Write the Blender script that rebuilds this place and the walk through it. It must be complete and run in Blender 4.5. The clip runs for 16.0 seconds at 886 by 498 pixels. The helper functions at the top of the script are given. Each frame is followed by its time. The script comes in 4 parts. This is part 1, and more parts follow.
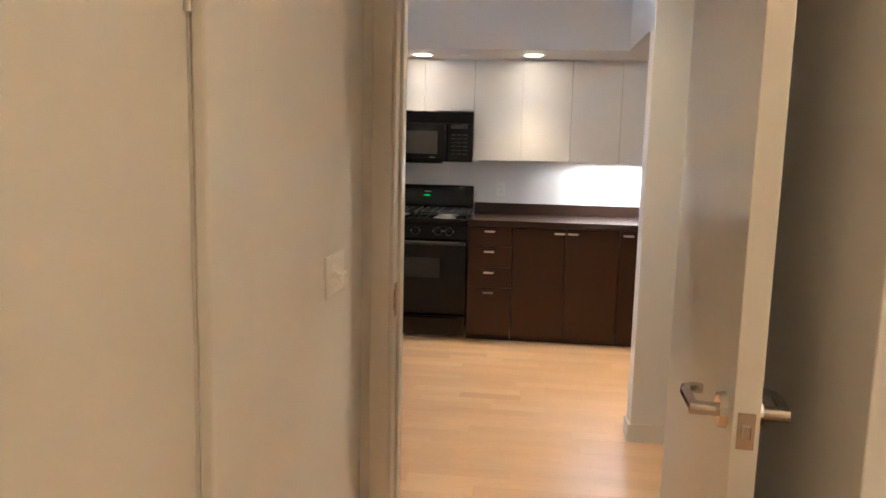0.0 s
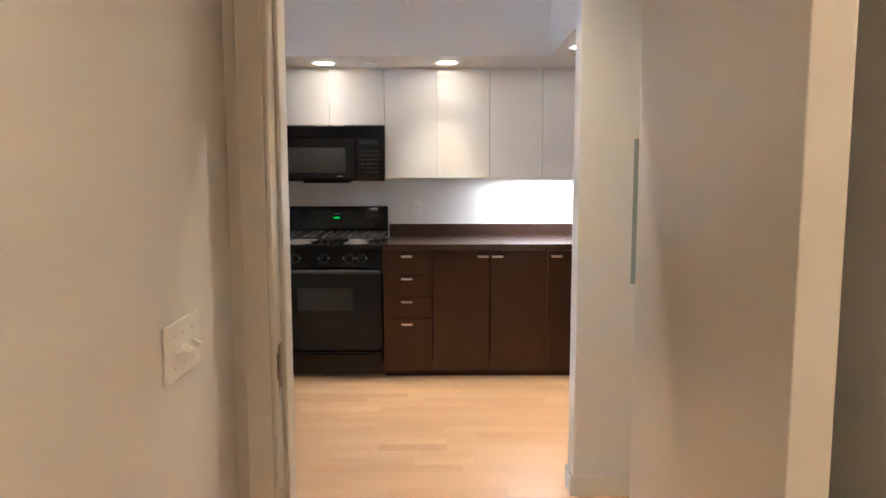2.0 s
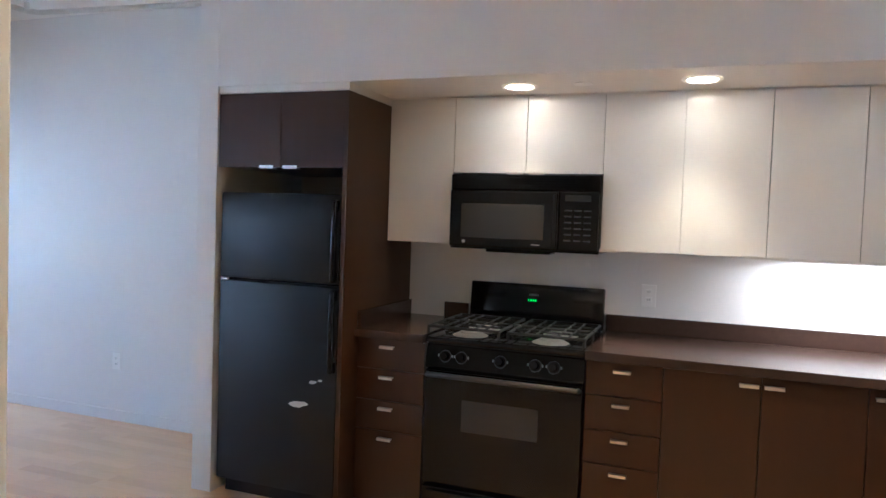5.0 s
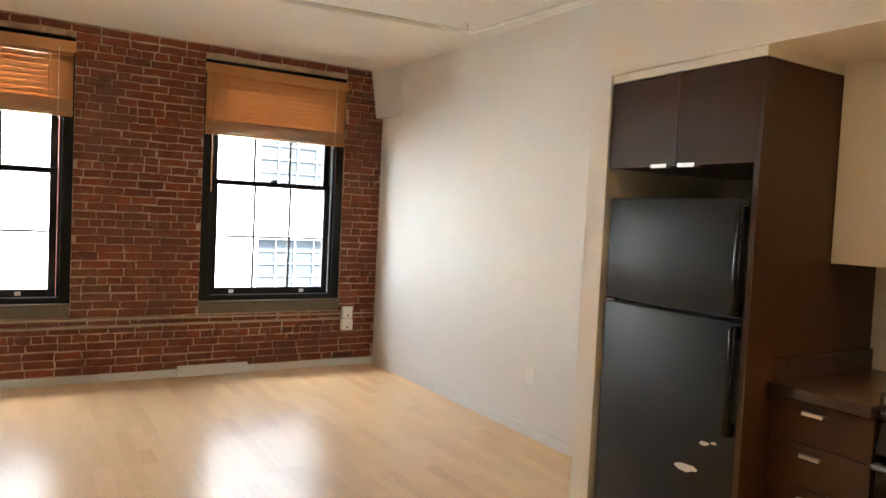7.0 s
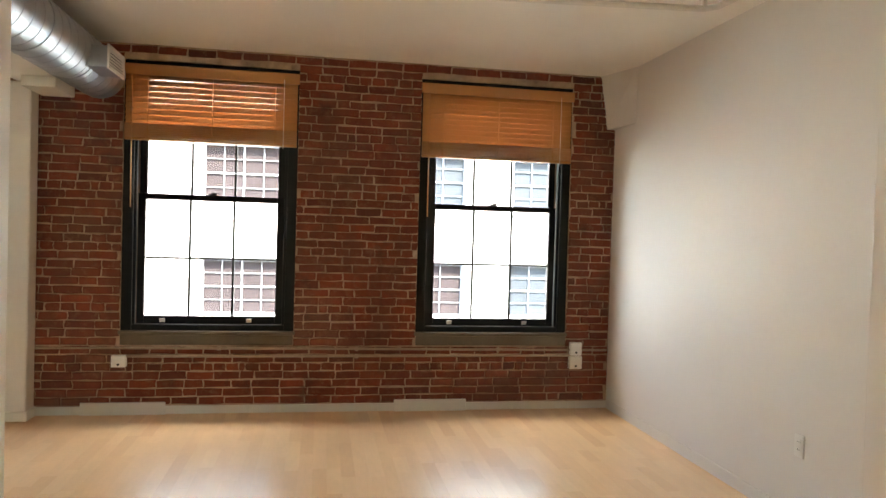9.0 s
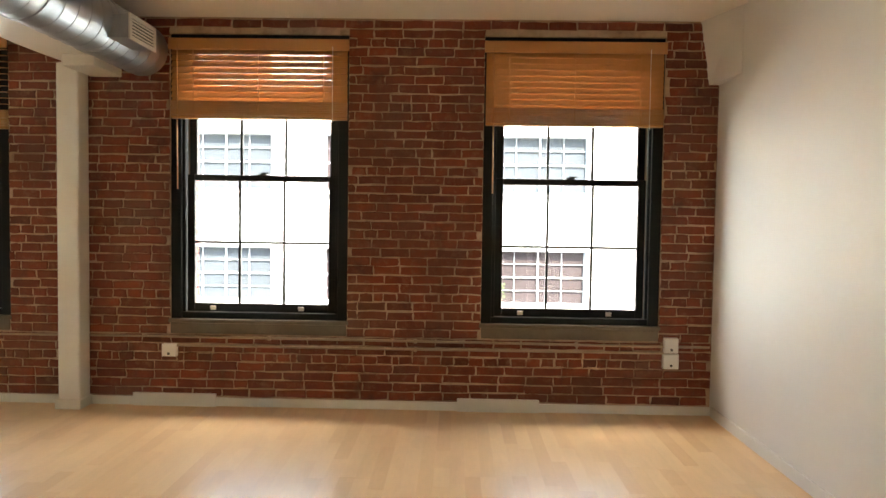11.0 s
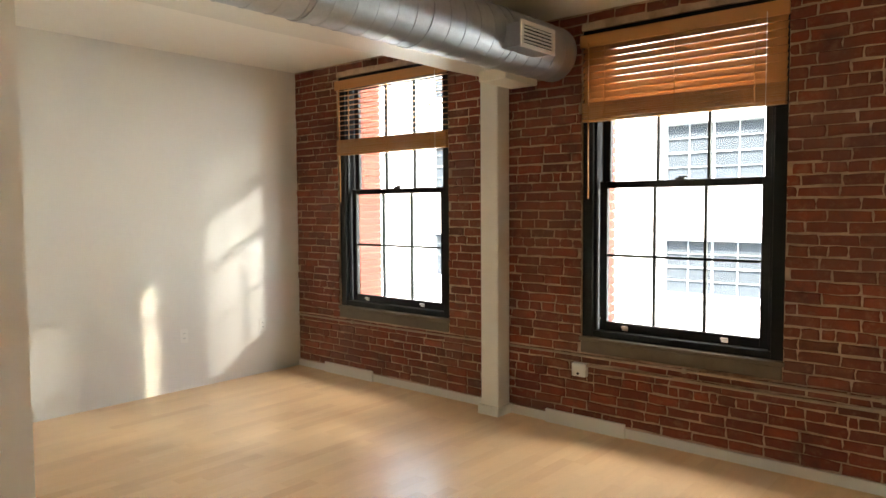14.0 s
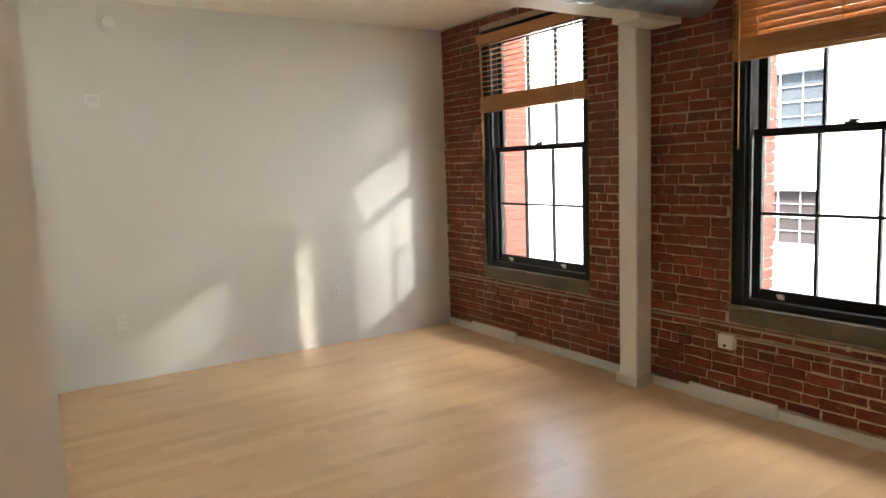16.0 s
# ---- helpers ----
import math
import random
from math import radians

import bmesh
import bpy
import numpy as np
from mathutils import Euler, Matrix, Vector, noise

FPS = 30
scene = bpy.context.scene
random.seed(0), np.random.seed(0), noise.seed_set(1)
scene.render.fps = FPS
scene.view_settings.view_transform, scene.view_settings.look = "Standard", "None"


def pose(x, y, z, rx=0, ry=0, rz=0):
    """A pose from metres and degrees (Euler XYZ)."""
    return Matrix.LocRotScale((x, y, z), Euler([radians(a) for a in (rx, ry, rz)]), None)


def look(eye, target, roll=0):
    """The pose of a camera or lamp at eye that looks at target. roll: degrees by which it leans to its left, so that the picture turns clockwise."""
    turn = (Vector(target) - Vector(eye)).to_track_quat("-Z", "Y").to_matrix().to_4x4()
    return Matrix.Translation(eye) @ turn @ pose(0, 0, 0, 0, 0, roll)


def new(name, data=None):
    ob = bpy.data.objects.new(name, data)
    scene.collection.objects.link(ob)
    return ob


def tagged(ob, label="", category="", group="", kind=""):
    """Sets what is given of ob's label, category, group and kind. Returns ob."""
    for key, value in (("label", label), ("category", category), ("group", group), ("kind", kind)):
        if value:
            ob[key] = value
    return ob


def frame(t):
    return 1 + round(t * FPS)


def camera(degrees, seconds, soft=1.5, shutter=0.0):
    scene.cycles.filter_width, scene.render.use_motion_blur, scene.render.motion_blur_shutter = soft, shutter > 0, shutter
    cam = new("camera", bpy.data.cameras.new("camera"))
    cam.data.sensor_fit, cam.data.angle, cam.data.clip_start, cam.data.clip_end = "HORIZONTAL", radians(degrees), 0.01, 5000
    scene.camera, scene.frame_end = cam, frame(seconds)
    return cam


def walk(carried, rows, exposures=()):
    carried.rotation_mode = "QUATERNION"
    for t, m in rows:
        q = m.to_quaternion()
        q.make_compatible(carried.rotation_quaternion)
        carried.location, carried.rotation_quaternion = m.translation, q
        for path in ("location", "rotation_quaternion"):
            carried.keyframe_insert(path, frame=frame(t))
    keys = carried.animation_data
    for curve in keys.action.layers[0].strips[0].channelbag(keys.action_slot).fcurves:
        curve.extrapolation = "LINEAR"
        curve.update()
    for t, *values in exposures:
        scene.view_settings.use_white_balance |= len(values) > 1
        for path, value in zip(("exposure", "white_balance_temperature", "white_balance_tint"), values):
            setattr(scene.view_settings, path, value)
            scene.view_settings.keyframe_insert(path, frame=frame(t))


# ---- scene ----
cam = camera(64.5, 16.0)
PATH = [
    (0, (-0.198, 1.659, 1.371), (-0.413, 3.629, 1.104), 1.4),
    (0.5, (-0.174, 1.703, 1.369), (-0.177, 3.681, 1.08), 0.6),
    (1, (-0.144, 1.811, 1.369), (-0.099, 3.79, 1.086), 0.2),
    (1.5, (-0.127, 1.943, 1.379), (-0.138, 3.925, 1.111), 1.0),
    (2, (-0.186, 2.155, 1.384), (-0.181, 4.142, 1.163), -0.1),
    (2.5, (-0.229, 2.357, 1.399), (-0.159, 4.344, 1.18), 0.2),
    (3, (-0.232, 2.625, 1.365), (-0.107, 4.618, 1.266), 1.1),
    (3.2, (-0.256, 2.704, 1.395), (-0.171, 4.7, 1.298), 1.2),
    (5.3, (-0.097, 3.805, 1.456), (-0.937, 5.618, 1.352), 2.8),
    (5.5, (-0.122, 3.894, 1.444), (-1.058, 5.654, 1.281), 2.9),
    (6, (-0.117, 4.104, 1.416), (-1.368, 5.655, 1.252), 0.5),
    (6.5, (-0.147, 4.316, 1.445), (-1.702, 5.565, 1.299), 3.2),
    (7, (-0.166, 4.414, 1.44), (-1.876, 5.447, 1.349), 2.8),
    (7.5, (-0.274, 4.537, 1.441), (-2.07, 5.408, 1.323), 1.0),
    (8, (-0.419, 4.668, 1.449), (-2.277, 5.402, 1.368), 0.1),
    (8.5, (-0.537, 4.814, 1.456), (-2.466, 5.337, 1.385), 0.6),
    (9, (-0.678, 4.949, 1.428), (-2.648, 5.292, 1.385), 1.7),
    (9.2, (-0.731, 5.005, 1.418), (-2.701, 5.34, 1.349), 1.0),
    (11.3, (-1.372, 5.604, 1.368), (-3.368, 5.488, 1.312), 0.8),
    (11.5, (-1.451, 5.645, 1.379), (-3.443, 5.469, 1.349), 0.7),
    (12, (-1.648, 5.713, 1.398), (-3.595, 5.259, 1.434), 0.2),
    (12.5, (-1.737, 5.695, 1.461), (-3.628, 5.045, 1.403), -2.0),
    (13, (-1.874, 5.786, 1.506), (-3.665, 4.903, 1.39), -0.1),
    (13.5, (-1.975, 5.838, 1.505), (-3.634, 4.727, 1.384), 0.9),
    (14, (-2.078, 5.847, 1.513), (-3.593, 4.546, 1.393), -0.4),
    (14.5, (-2.198, 5.838, 1.534), (-3.566, 4.383, 1.433), 0.3),
    (15, (-2.277, 5.896, 1.535), (-3.638, 4.437, 1.392), -0.6),
    (15.5, (-2.428, 5.99, 1.535), (-3.632, 4.407, 1.325), 0.8),
    (16, (-2.533, 6.04, 1.518), (-3.62, 4.377, 1.286), -2.0),
]
EXPOSURES = [
    (0.0, 4.63, 5150, 10), (2.5, 4.9, 4850, 10), (3.2, 4.95, 4750, 10), (5.3, 4.75, 4850, 10), (6.0, 4.95, 5900, 10), (6.5, 5.05, 7100, 10),
    (7.5, 4.84, 7500, 10), (9.0, 4.66, 7900, 10), (12.0, 4.72, 8600, 10), (16.0, 4.32, 7800, 10),
]
walk(cam, [(t, look(eye, target, roll)) for t, eye, target, roll in PATH], EXPOSURES)

# ---- world, sun, lamps ----
SUN_WAY = Vector((-0.62, -0.25, -0.72)).normalized()   # the way the sunlight goes
world = bpy.data.worlds.new("sky")
scene.world = world
world.use_nodes = True
wn = world.node_tree
sky = wn.nodes.new("ShaderNodeTexSky")
sky.sky_type, sky.sun_disc = "NISHITA", False
sky.sun_elevation, sky.sun_rotation = math.asin(-SUN_WAY.z), math.atan2(-SUN_WAY.x, -SUN_WAY.y)
wn.links.new(sky.outputs[0], wn.nodes["Background"].inputs[0])
wn.nodes["Background"].inputs[1].default_value = 0.15


def lamp(name, kind, m, energy, colour, **more):
    data = bpy.data.lights.new(name, kind)
    data.energy, data.color = energy, colour
    for key, value in more.items():
        if key == "size":
            data.size = value
        elif key == "size_y":
            data.shape, data.size_y = "RECTANGLE", value
        elif key == "radius":
            data.shadow_soft_size = value
        elif key == "cone":
            data.spot_size, data.spot_blend = radians(value), 1.0
        elif key == "angle":
            data.angle = radians(value)
    ob = new(name, data)
    ob.matrix_world = m
    return ob


WARM, WARMER = (1.0, 0.725, 0.40), (1.0, 0.675, 0.345)
lamp("sun", "SUN", look((0, 0, 0), SUN_WAY), 2.2, (1.0, 0.97, 0.93), angle=0.5)
# lamp standing in for sun thrown back by window glass across the street
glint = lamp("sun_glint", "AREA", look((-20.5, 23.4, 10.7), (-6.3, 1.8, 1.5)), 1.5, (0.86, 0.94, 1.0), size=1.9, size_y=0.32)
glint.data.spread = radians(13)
# added fill lamp above the street, low over the window heads, brightening the floor
lamp("floor_fill_lamp", "AREA", look((-8.5, 3.9, 4.5), (-5.0, 3.9, 0.0)), 25, (0.94, 0.97, 1.0), size=7.5, size_y=1.4)
SOFFIT_Z = 2.09
# added lamp outside the south window: strip of sun off a narrow pane opposite
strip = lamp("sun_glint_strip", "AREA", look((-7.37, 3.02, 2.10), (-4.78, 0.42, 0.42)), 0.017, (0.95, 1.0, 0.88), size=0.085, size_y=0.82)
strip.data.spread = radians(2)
DOWNLIGHTS = [(-0.95, 6.87, SOFFIT_Z), (-0.148, 6.845, SOFFIT_Z), (0.628, 6.27, SOFFIT_Z), (0.628, 5.5, SOFFIT_Z)]
HALL_LIGHT = (-0.1, 4.47, 2.78)
for lx, ly, lz in DOWNLIGHTS:
    lamp("downlight_lamp", "SPOT", look((lx, ly, lz - 0.012), (lx, ly, 0)), 2.7, WARM, radius=0.06, cone=81)
hall = lamp("hall_lamp", "SPOT", look((HALL_LIGHT[0], HALL_LIGHT[1], HALL_LIGHT[2] - 0.012), (HALL_LIGHT[0], HALL_LIGHT[1], 0)), 5.4, WARM, radius=0.06, cone=108)
hall.data.spot_blend = 0.9
lamp("under_cabinet_lamp", "AREA", look((0.62, 7.22, 1.318), (0.62, 7.26, 0)), 0.6, (1.0, 0.86, 0.7), size=0.75, size_y=0.05)
lamp("bathroom_lamp", "POINT", look((1.52, 1.72, 1.98), (1.0, 1.72, 1.98)), 1.25, WARMER, radius=0.07)

# ---- materials ----


def material(name, colour, rough=0.5, metal=0.0, vary=0.0, scale=8.0, bump=0.0, bump_scale=60.0, coat=0.0, stretch=(1, 1, 1), emit=0.0, spec=0.5, fine=0.0):
    """A surface with colour variation at two scales, uneven gloss and fine relief."""
    mat = bpy.data.materials.new(name)
    mat.use_nodes = True
    nt = mat.node_tree
    b = nt.nodes["Principled BSDF"]
    b.inputs["Roughness"].default_value = rough
    b.inputs["Metallic"].default_value = metal
    b.inputs["Specular IOR Level"].default_value = spec
    b.inputs["Coat Weight"].default_value = coat
    b.inputs["Coat Roughness"].default_value = 0.08
    co = nt.nodes.new("ShaderNodeTexCoord")
    mp = nt.nodes.new("ShaderNodeMapping")
    mp.inputs["Scale"].default_value = stretch
    nt.links.new(co.outputs["Object"], mp.inputs[0])

    def noise_at(s, detail=4.0, rough_=0.6):
        n = nt.nodes.new("ShaderNodeTexNoise")
        n.inputs["Scale"].default_value, n.inputs["Detail"].default_value, n.inputs["Roughness"].default_value = s, detail, rough_
        nt.links.new(mp.outputs[0], n.inputs["Vector"])
        return n.outputs["Fac"]

    def maths(op, a, c):
        m = nt.nodes.new("ShaderNodeMath")
        m.operation = op
        for k, v in enumerate((a, c)):
            if isinstance(v, (int, float)):
                m.inputs[k].default_value = v
            else:
                nt.links.new(v, m.inputs[k])
        return m.outputs[0]

    rgb = nt.nodes.new("ShaderNodeRGB")
    rgb.outputs[0].default_value = (*colour, 1)
    out = rgb.outputs[0]
    if vary or fine:
        f = maths("MULTIPLY", maths("SUBTRACT", noise_at(scale), 0.5), 2 * vary)
        g = maths("MULTIPLY", maths("SUBTRACT", noise_at(scale * 9, 6.0), 0.5), 2 * (fine or vary * 0.5))
        hsv = nt.nodes.new("ShaderNodeHueSaturation")
        nt.links.new(maths("ADD", maths("ADD", f, g), 1.0), hsv.inputs["Value"])
        nt.links.new(out, hsv.inputs["Color"])
        out = hsv.outputs[0]
        ro = maths("ADD", maths("MULTIPLY", maths("SUBTRACT", noise_at(scale * 2.3), 0.5), 0.16 * rough), rough)
        nt.links.new(ro, b.inputs["Roughness"])
    nt.links.new(out, b.inputs["Base Color"])
    if bump:
        bp = nt.nodes.new("ShaderNodeBump")
        bp.inputs["Strength"].default_value, bp.inputs["Distance"].default_value = bump, 0.004
        nt.links.new(noise_at(bump_scale, 5.0), bp.inputs["Height"])
        nt.links.new(bp.outputs[0], b.inputs["Normal"])
    if emit:
        b.inputs["Emission Color"].default_value, b.inputs["Emission Strength"].default_value = (*colour, 1), emit
    return mat


def piece_material(name, stops, source, rough, vary, scale, bump, bump_scale, stretch=(1, 1, 1), stain=None):
    """Colour drawn from a ramp by a random number per piece: source 'object' (Object Info) or 'island' (Random Per Island)."""
    mat = material(name, (0.5, 0.5, 0.5), rough, 0, vary, scale, bump, bump_scale, stretch=stretch)
    nt = mat.node_tree
    rnd = nt.nodes.new("ShaderNodeObjectInfo" if source == "object" else "ShaderNodeNewGeometry")
    ramp = nt.nodes.new("ShaderNodeValToRGB")
    ramp.color_ramp.elements[0].position, ramp.color_ramp.elements[1].position = 0.0, 1.0
    for k, c in enumerate(stops):
        e = ramp.color_ramp.elements[0] if k == 0 else ramp.color_ramp.elements[-1] if k == len(stops) - 1 else ramp.color_ramp.elements.new(k / (len(stops) - 1))
        e.color = (*c, 1)
    nt.links.new(rnd.outputs["Random" if source == "object" else "Random Per Island"], ramp.inputs[0])
    hsv = [n for n in nt.nodes if n.bl_idname == "ShaderNodeHueSaturation"][0]
    nt.links.new(ramp.outputs[0], hsv.inputs["Color"])
    if stain:
        co = nt.nodes.new("ShaderNodeNewGeometry")
        n = nt.nodes.new("ShaderNodeTexNoise")
        n.inputs["Scale"].default_value, n.inputs["Detail"].default_value = 1.7, 5.0
        nt.links.new(co.outputs["Position"], n.inputs["Vector"])
        r = nt.nodes.new("ShaderNodeValToRGB")
        r.color_ramp.elements[0].position, r.color_ramp.elements[1].position = 0.52, 0.72
        r.color_ramp.elements[1].color = (0.75, 0.75, 0.75, 1)
        nt.links.new(n.outputs["Fac"], r.inputs[0])
        mix = nt.nodes.new("ShaderNodeMix")
        mix.data_type = "RGBA"
        mix.inputs["B"].default_value = (*stain, 1)
        nt.links.new(r.outputs[0], mix.inputs["Factor"])
        nt.links.new(hsv.outputs[0], mix.inputs["A"])
        fine = nt.nodes.new("ShaderNodeTexNoise")
        fine.inputs["Scale"].default_value, fine.inputs["Detail"].default_value, fine.inputs["Roughness"].default_value = 15, 7.0, 0.7
        nt.links.new(co.outputs["Position"], fine.inputs["Vector"])
        r2 = nt.nodes.new("ShaderNodeValToRGB")
        r2.color_ramp.elements[0].position, r2.color_ramp.elements[1].position = 0.53, 0.72
        r2.color_ramp.elements[1].color = (0.8, 0.8, 0.8, 1)
        nt.links.new(fine.outputs["Fac"], r2.inputs[0])
        smear = nt.nodes.new("ShaderNodeMix")
        smear.data_type = "RGBA"
        smear.inputs["B"].default_value = (0.26, 0.13, 0.078, 1)
        nt.links.new(r2.outputs[0], smear.inputs["Factor"])
        nt.links.new(mix.outputs["Result"], smear.inputs["A"])
        nt.links.new(smear.outputs["Result"], nt.nodes["Principled BSDF"].inputs["Base Color"])
    return mat


PAINT = material("wall_paint", (0.76, 0.735, 0.69), 0.55, vary=0.02, scale=1.2, bump=0.12, bump_scale=240)
CEILING = material("ceiling_paint", (0.88, 0.84, 0.77), 0.7, vary=0.03, scale=0.9, bump=0.15, bump_scale=90)
TRIM = material("trim_paint", (0.74, 0.72, 0.67), 0.4, vary=0.02, scale=3, bump=0.05, bump_scale=120)
DOOR_PAINT = material("door_paint", (0.72, 0.69, 0.63), 0.35, vary=0.02, scale=2.5, bump=0.06, bump_scale=160)
BEAM_PAINT = material("beam_paint", (0.74, 0.71, 0.64), 0.45, vary=0.05, scale=4, bump=0.5, bump_scale=14)
BRICK_STOPS = [(0.10, 0.027, 0.014), (0.22, 0.044, 0.017), (0.15, 0.032, 0.014), (0.26, 0.057, 0.021), (0.18, 0.038, 0.016), (0.215, 0.044, 0.017), (0.135, 0.031, 0.015)]
BRICK = piece_material("brick", BRICK_STOPS, "object", 0.8, 0.40, 11, 0.9, 70, stain=(0.16, 0.072, 0.042))
BRICKS = piece_material("brick_joined", BRICK_STOPS, "island", 0.8, 0.40, 11, 0.9, 70, stain=(0.16, 0.072, 0.042))
MORTAR = material("mortar", (0.47, 0.335, 0.24), 0.9, vary=0.5, scale=2.6, bump=0.8, bump_scale=110)


def patina(mat, share):
    """Grime and smeared mortar that run across bricks and joints alike, as on an old stripped wall."""
    nt = mat.node_tree
    shader = nt.nodes["Principled BSDF"]
    source = shader.inputs["Base Color"].links[0].from_socket
    place = nt.nodes.new("ShaderNodeNewGeometry")
    for scale, lo, hi, most, tone in ((2.1, 0.50, 0.66, 0.72, (0.13, 0.052, 0.033)), (5.5, 0.56, 0.70, 0.62, (0.055, 0.022, 0.014)), (9.0, 0.60, 0.74, 0.55, (0.27, 0.15, 0.10))):
        n = nt.nodes.new("ShaderNodeTexNoise")
        n.inputs["Scale"].default_value, n.inputs["Detail"].default_value, n.inputs["Roughness"].default_value = scale, 6.0, 0.62
        nt.links.new(place.outputs["Position"], n.inputs["Vector"])
        r = nt.nodes.new("ShaderNodeMapRange")
        r.inputs["From Min"].default_value, r.inputs["From Max"].default_value, r.inputs["To Max"].default_value = lo, hi, most * share
        nt.links.new(n.outputs["Fac"], r.inputs["Value"])
        mix = nt.nodes.new("ShaderNodeMix")
        mix.data_type = "RGBA"
        mix.inputs["B"].default_value = (*tone, 1)
        nt.links.new(r.outputs[0], mix.inputs["Factor"])
        nt.links.new(source, mix.inputs["A"])
        source = mix.outputs["Result"]
    nt.links.new(source, shader.inputs["Base Color"])


for aged, share in ((BRICK, 1.0), (BRICKS, 1.0), (MORTAR, 0.85)):
    patina(aged, share)
CEMENT = material("cement", (0.15, 0.12, 0.085), 0.85, vary=0.25, scale=5, bump=0.6, bump_scale=60)
MAPLE_STOPS = [(0.735, 0.445, 0.228), (0.83, 0.545, 0.302), (0.79, 0.505, 0.265), (0.85, 0.57, 0.32), (0.81, 0.525, 0.284), (0.765, 0.475, 0.246)]
PLANK = piece_material("maple", MAPLE_STOPS, "object", 0.31, 0.13, 1.6, 0.012, 25, stretch=(0.8, 3.2, 3.2))
PLANKS = piece_material("maple_joined", MAPLE_STOPS, "island", 0.31, 0.13, 1.6, 0.012, 25, stretch=(0.8, 3.2, 3.2))
for wood in (PLANK, PLANKS):
    wood.node_tree.nodes["Principled BSDF"].inputs["Specular IOR Level"].default_value = 0.42
SUBFLOOR = material("subfloor", (0.55, 0.36, 0.20), 0.7, vary=0.1)
# red outer brick, lighter than BRICK: sunlight is put into the colour
REVEAL = material("sun_painted_brick", (0.50, 0.105, 0.07), 0.85, vary=0.2, scale=6, bump=0.5, bump_scale=60)
BLACK_FRAME = material("black_frame", (0.006, 0.0075, 0.008), 0.4, vary=0.2, scale=6, spec=0.25, bump=0.1, bump_scale=50)
BLIND = material("blind_wood", (0.52, 0.235, 0.085), 0.38, vary=0.12, scale=3, stretch=(8, 1, 8), bump=0.1, bump_scale=40)
VENEER = material("brown_laminate", (0.047, 0.0195, 0.0078), 0.32, vary=0.12, scale=2, stretch=(8, 8, 1), spec=0.3, bump=0.04, bump_scale=60)
COUNTER = material("brown_counter", (0.045, 0.025, 0.018), 0.25, vary=0.2, scale=30, bump=0.03, bump_scale=200)
WHITE_GLOSS = material("white_gloss", (0.76, 0.75, 0.72), 0.16, vary=0.01, scale=2)
WHITE_PLASTIC = material("white_plastic", (0.82, 0.80, 0.75), 0.35, vary=0.01, scale=8)
BLACK_GLOSS = material("black_enamel", (0.004, 0.004, 0.0045), 0.12, vary=0.1, scale=5, spec=0.3)
BLACK_TEXTURED = material("black_textured", (0.006, 0.0085, 0.013), 0.34, spec=0.4, vary=0.25, scale=3, bump=0.3, bump_scale=160)
DARK_GLASS = material("dark_glass", (0.028, 0.028, 0.028), 0.06, vary=0.05, scale=4)
IRON = material("cast_iron", (0.012, 0.012, 0.012), 0.5, vary=0.2, scale=20, bump=0.3, bump_scale=150)
CHROME = material("satin_chrome", (0.62, 0.60, 0.57), 0.2, 1.0, vary=0.04, scale=20)
DARK_STEEL = material("dark_steel", (0.10, 0.10, 0.10), 0.32, 1.0, vary=0.05, scale=20)
NICKEL = material("brushed_nickel", (0.74, 0.71, 0.66), 0.3, 1.0, vary=0.03, scale=30)
GALVANISED = material("galvanised_steel", (0.42, 0.45, 0.48), 0.44, 1.0, vary=0.2, scale=9, bump=0.35, bump_scale=9)
PANEL_GREY = material("grey_enamel", (0.30, 0.34, 0.32), 0.4, vary=0.04, scale=4, bump=0.05, bump_scale=150)
LENS = material("lamp_lens", (1.0, 0.76, 0.48), 0.5, emit=1.9)
GREEN_LED = material("green_display", (0.02, 1.0, 0.06), 0.4, emit=0.035)
BUTTON = material("dim_print", (0.018, 0.018, 0.02), 0.5, vary=0.1, scale=30)
# near-black for shallow solid parts; the shade of hollows is put into the colour
DARK = material("hollow_shade", (0.006, 0.006, 0.006), 0.9)
CONDUIT = material("conduit_paint", (0.40, 0.30, 0.22), 0.5, vary=0.1, scale=10)
SCUFF = material("chipped_white", (0.70, 0.70, 0.68), 0.7, vary=0.1, scale=40)
FACADE = material("painted_render", (0.74, 0.79, 0.83), 0.8, vary=0.05, scale=0.6, bump=0.2, bump_scale=10)
FACADE_DARK = material("facade_glass", (0.036, 0.044, 0.056), 0.6, vary=0.3, scale=1.5, spec=0.1)
CURTAIN_RED = material("red_curtain", (0.030, 0.024, 0.027), 0.9, vary=0.3, scale=2, spec=0.1)
FACADE_FRAME = material("facade_frame", (0.30, 0.33, 0.37), 0.6, vary=0.1, scale=3)
PLANT = material("foliage", (0.06, 0.12, 0.03), 0.7, vary=0.3, scale=6)
ASPHALT = material("asphalt", (0.05, 0.05, 0.05), 0.9, vary=0.2, scale=3, bump=0.4, bump_scale=40)
GLASS = bpy.data.materials.new("clear_glass")
GLASS.use_nodes = True
gn = GLASS.node_tree
gn.nodes.remove(gn.nodes["Principled BSDF"])
tr, gl, mx, fr = (gn.nodes.new(k) for k in ("ShaderNodeBsdfTransparent", "ShaderNodeBsdfGlossy", "ShaderNodeMixShader", "ShaderNodeLayerWeight"))
gloss = gn.nodes.new("ShaderNodeMapRange")
gl.inputs["Roughness"].default_value, fr.inputs["Blend"].default_value = 0.02, 0.25
gloss.inputs["To Min"].default_value, gloss.inputs["To Max"].default_value = 0.03, 0.4
gn.links.new(fr.outputs["Facing"], gloss.inputs["Value"])
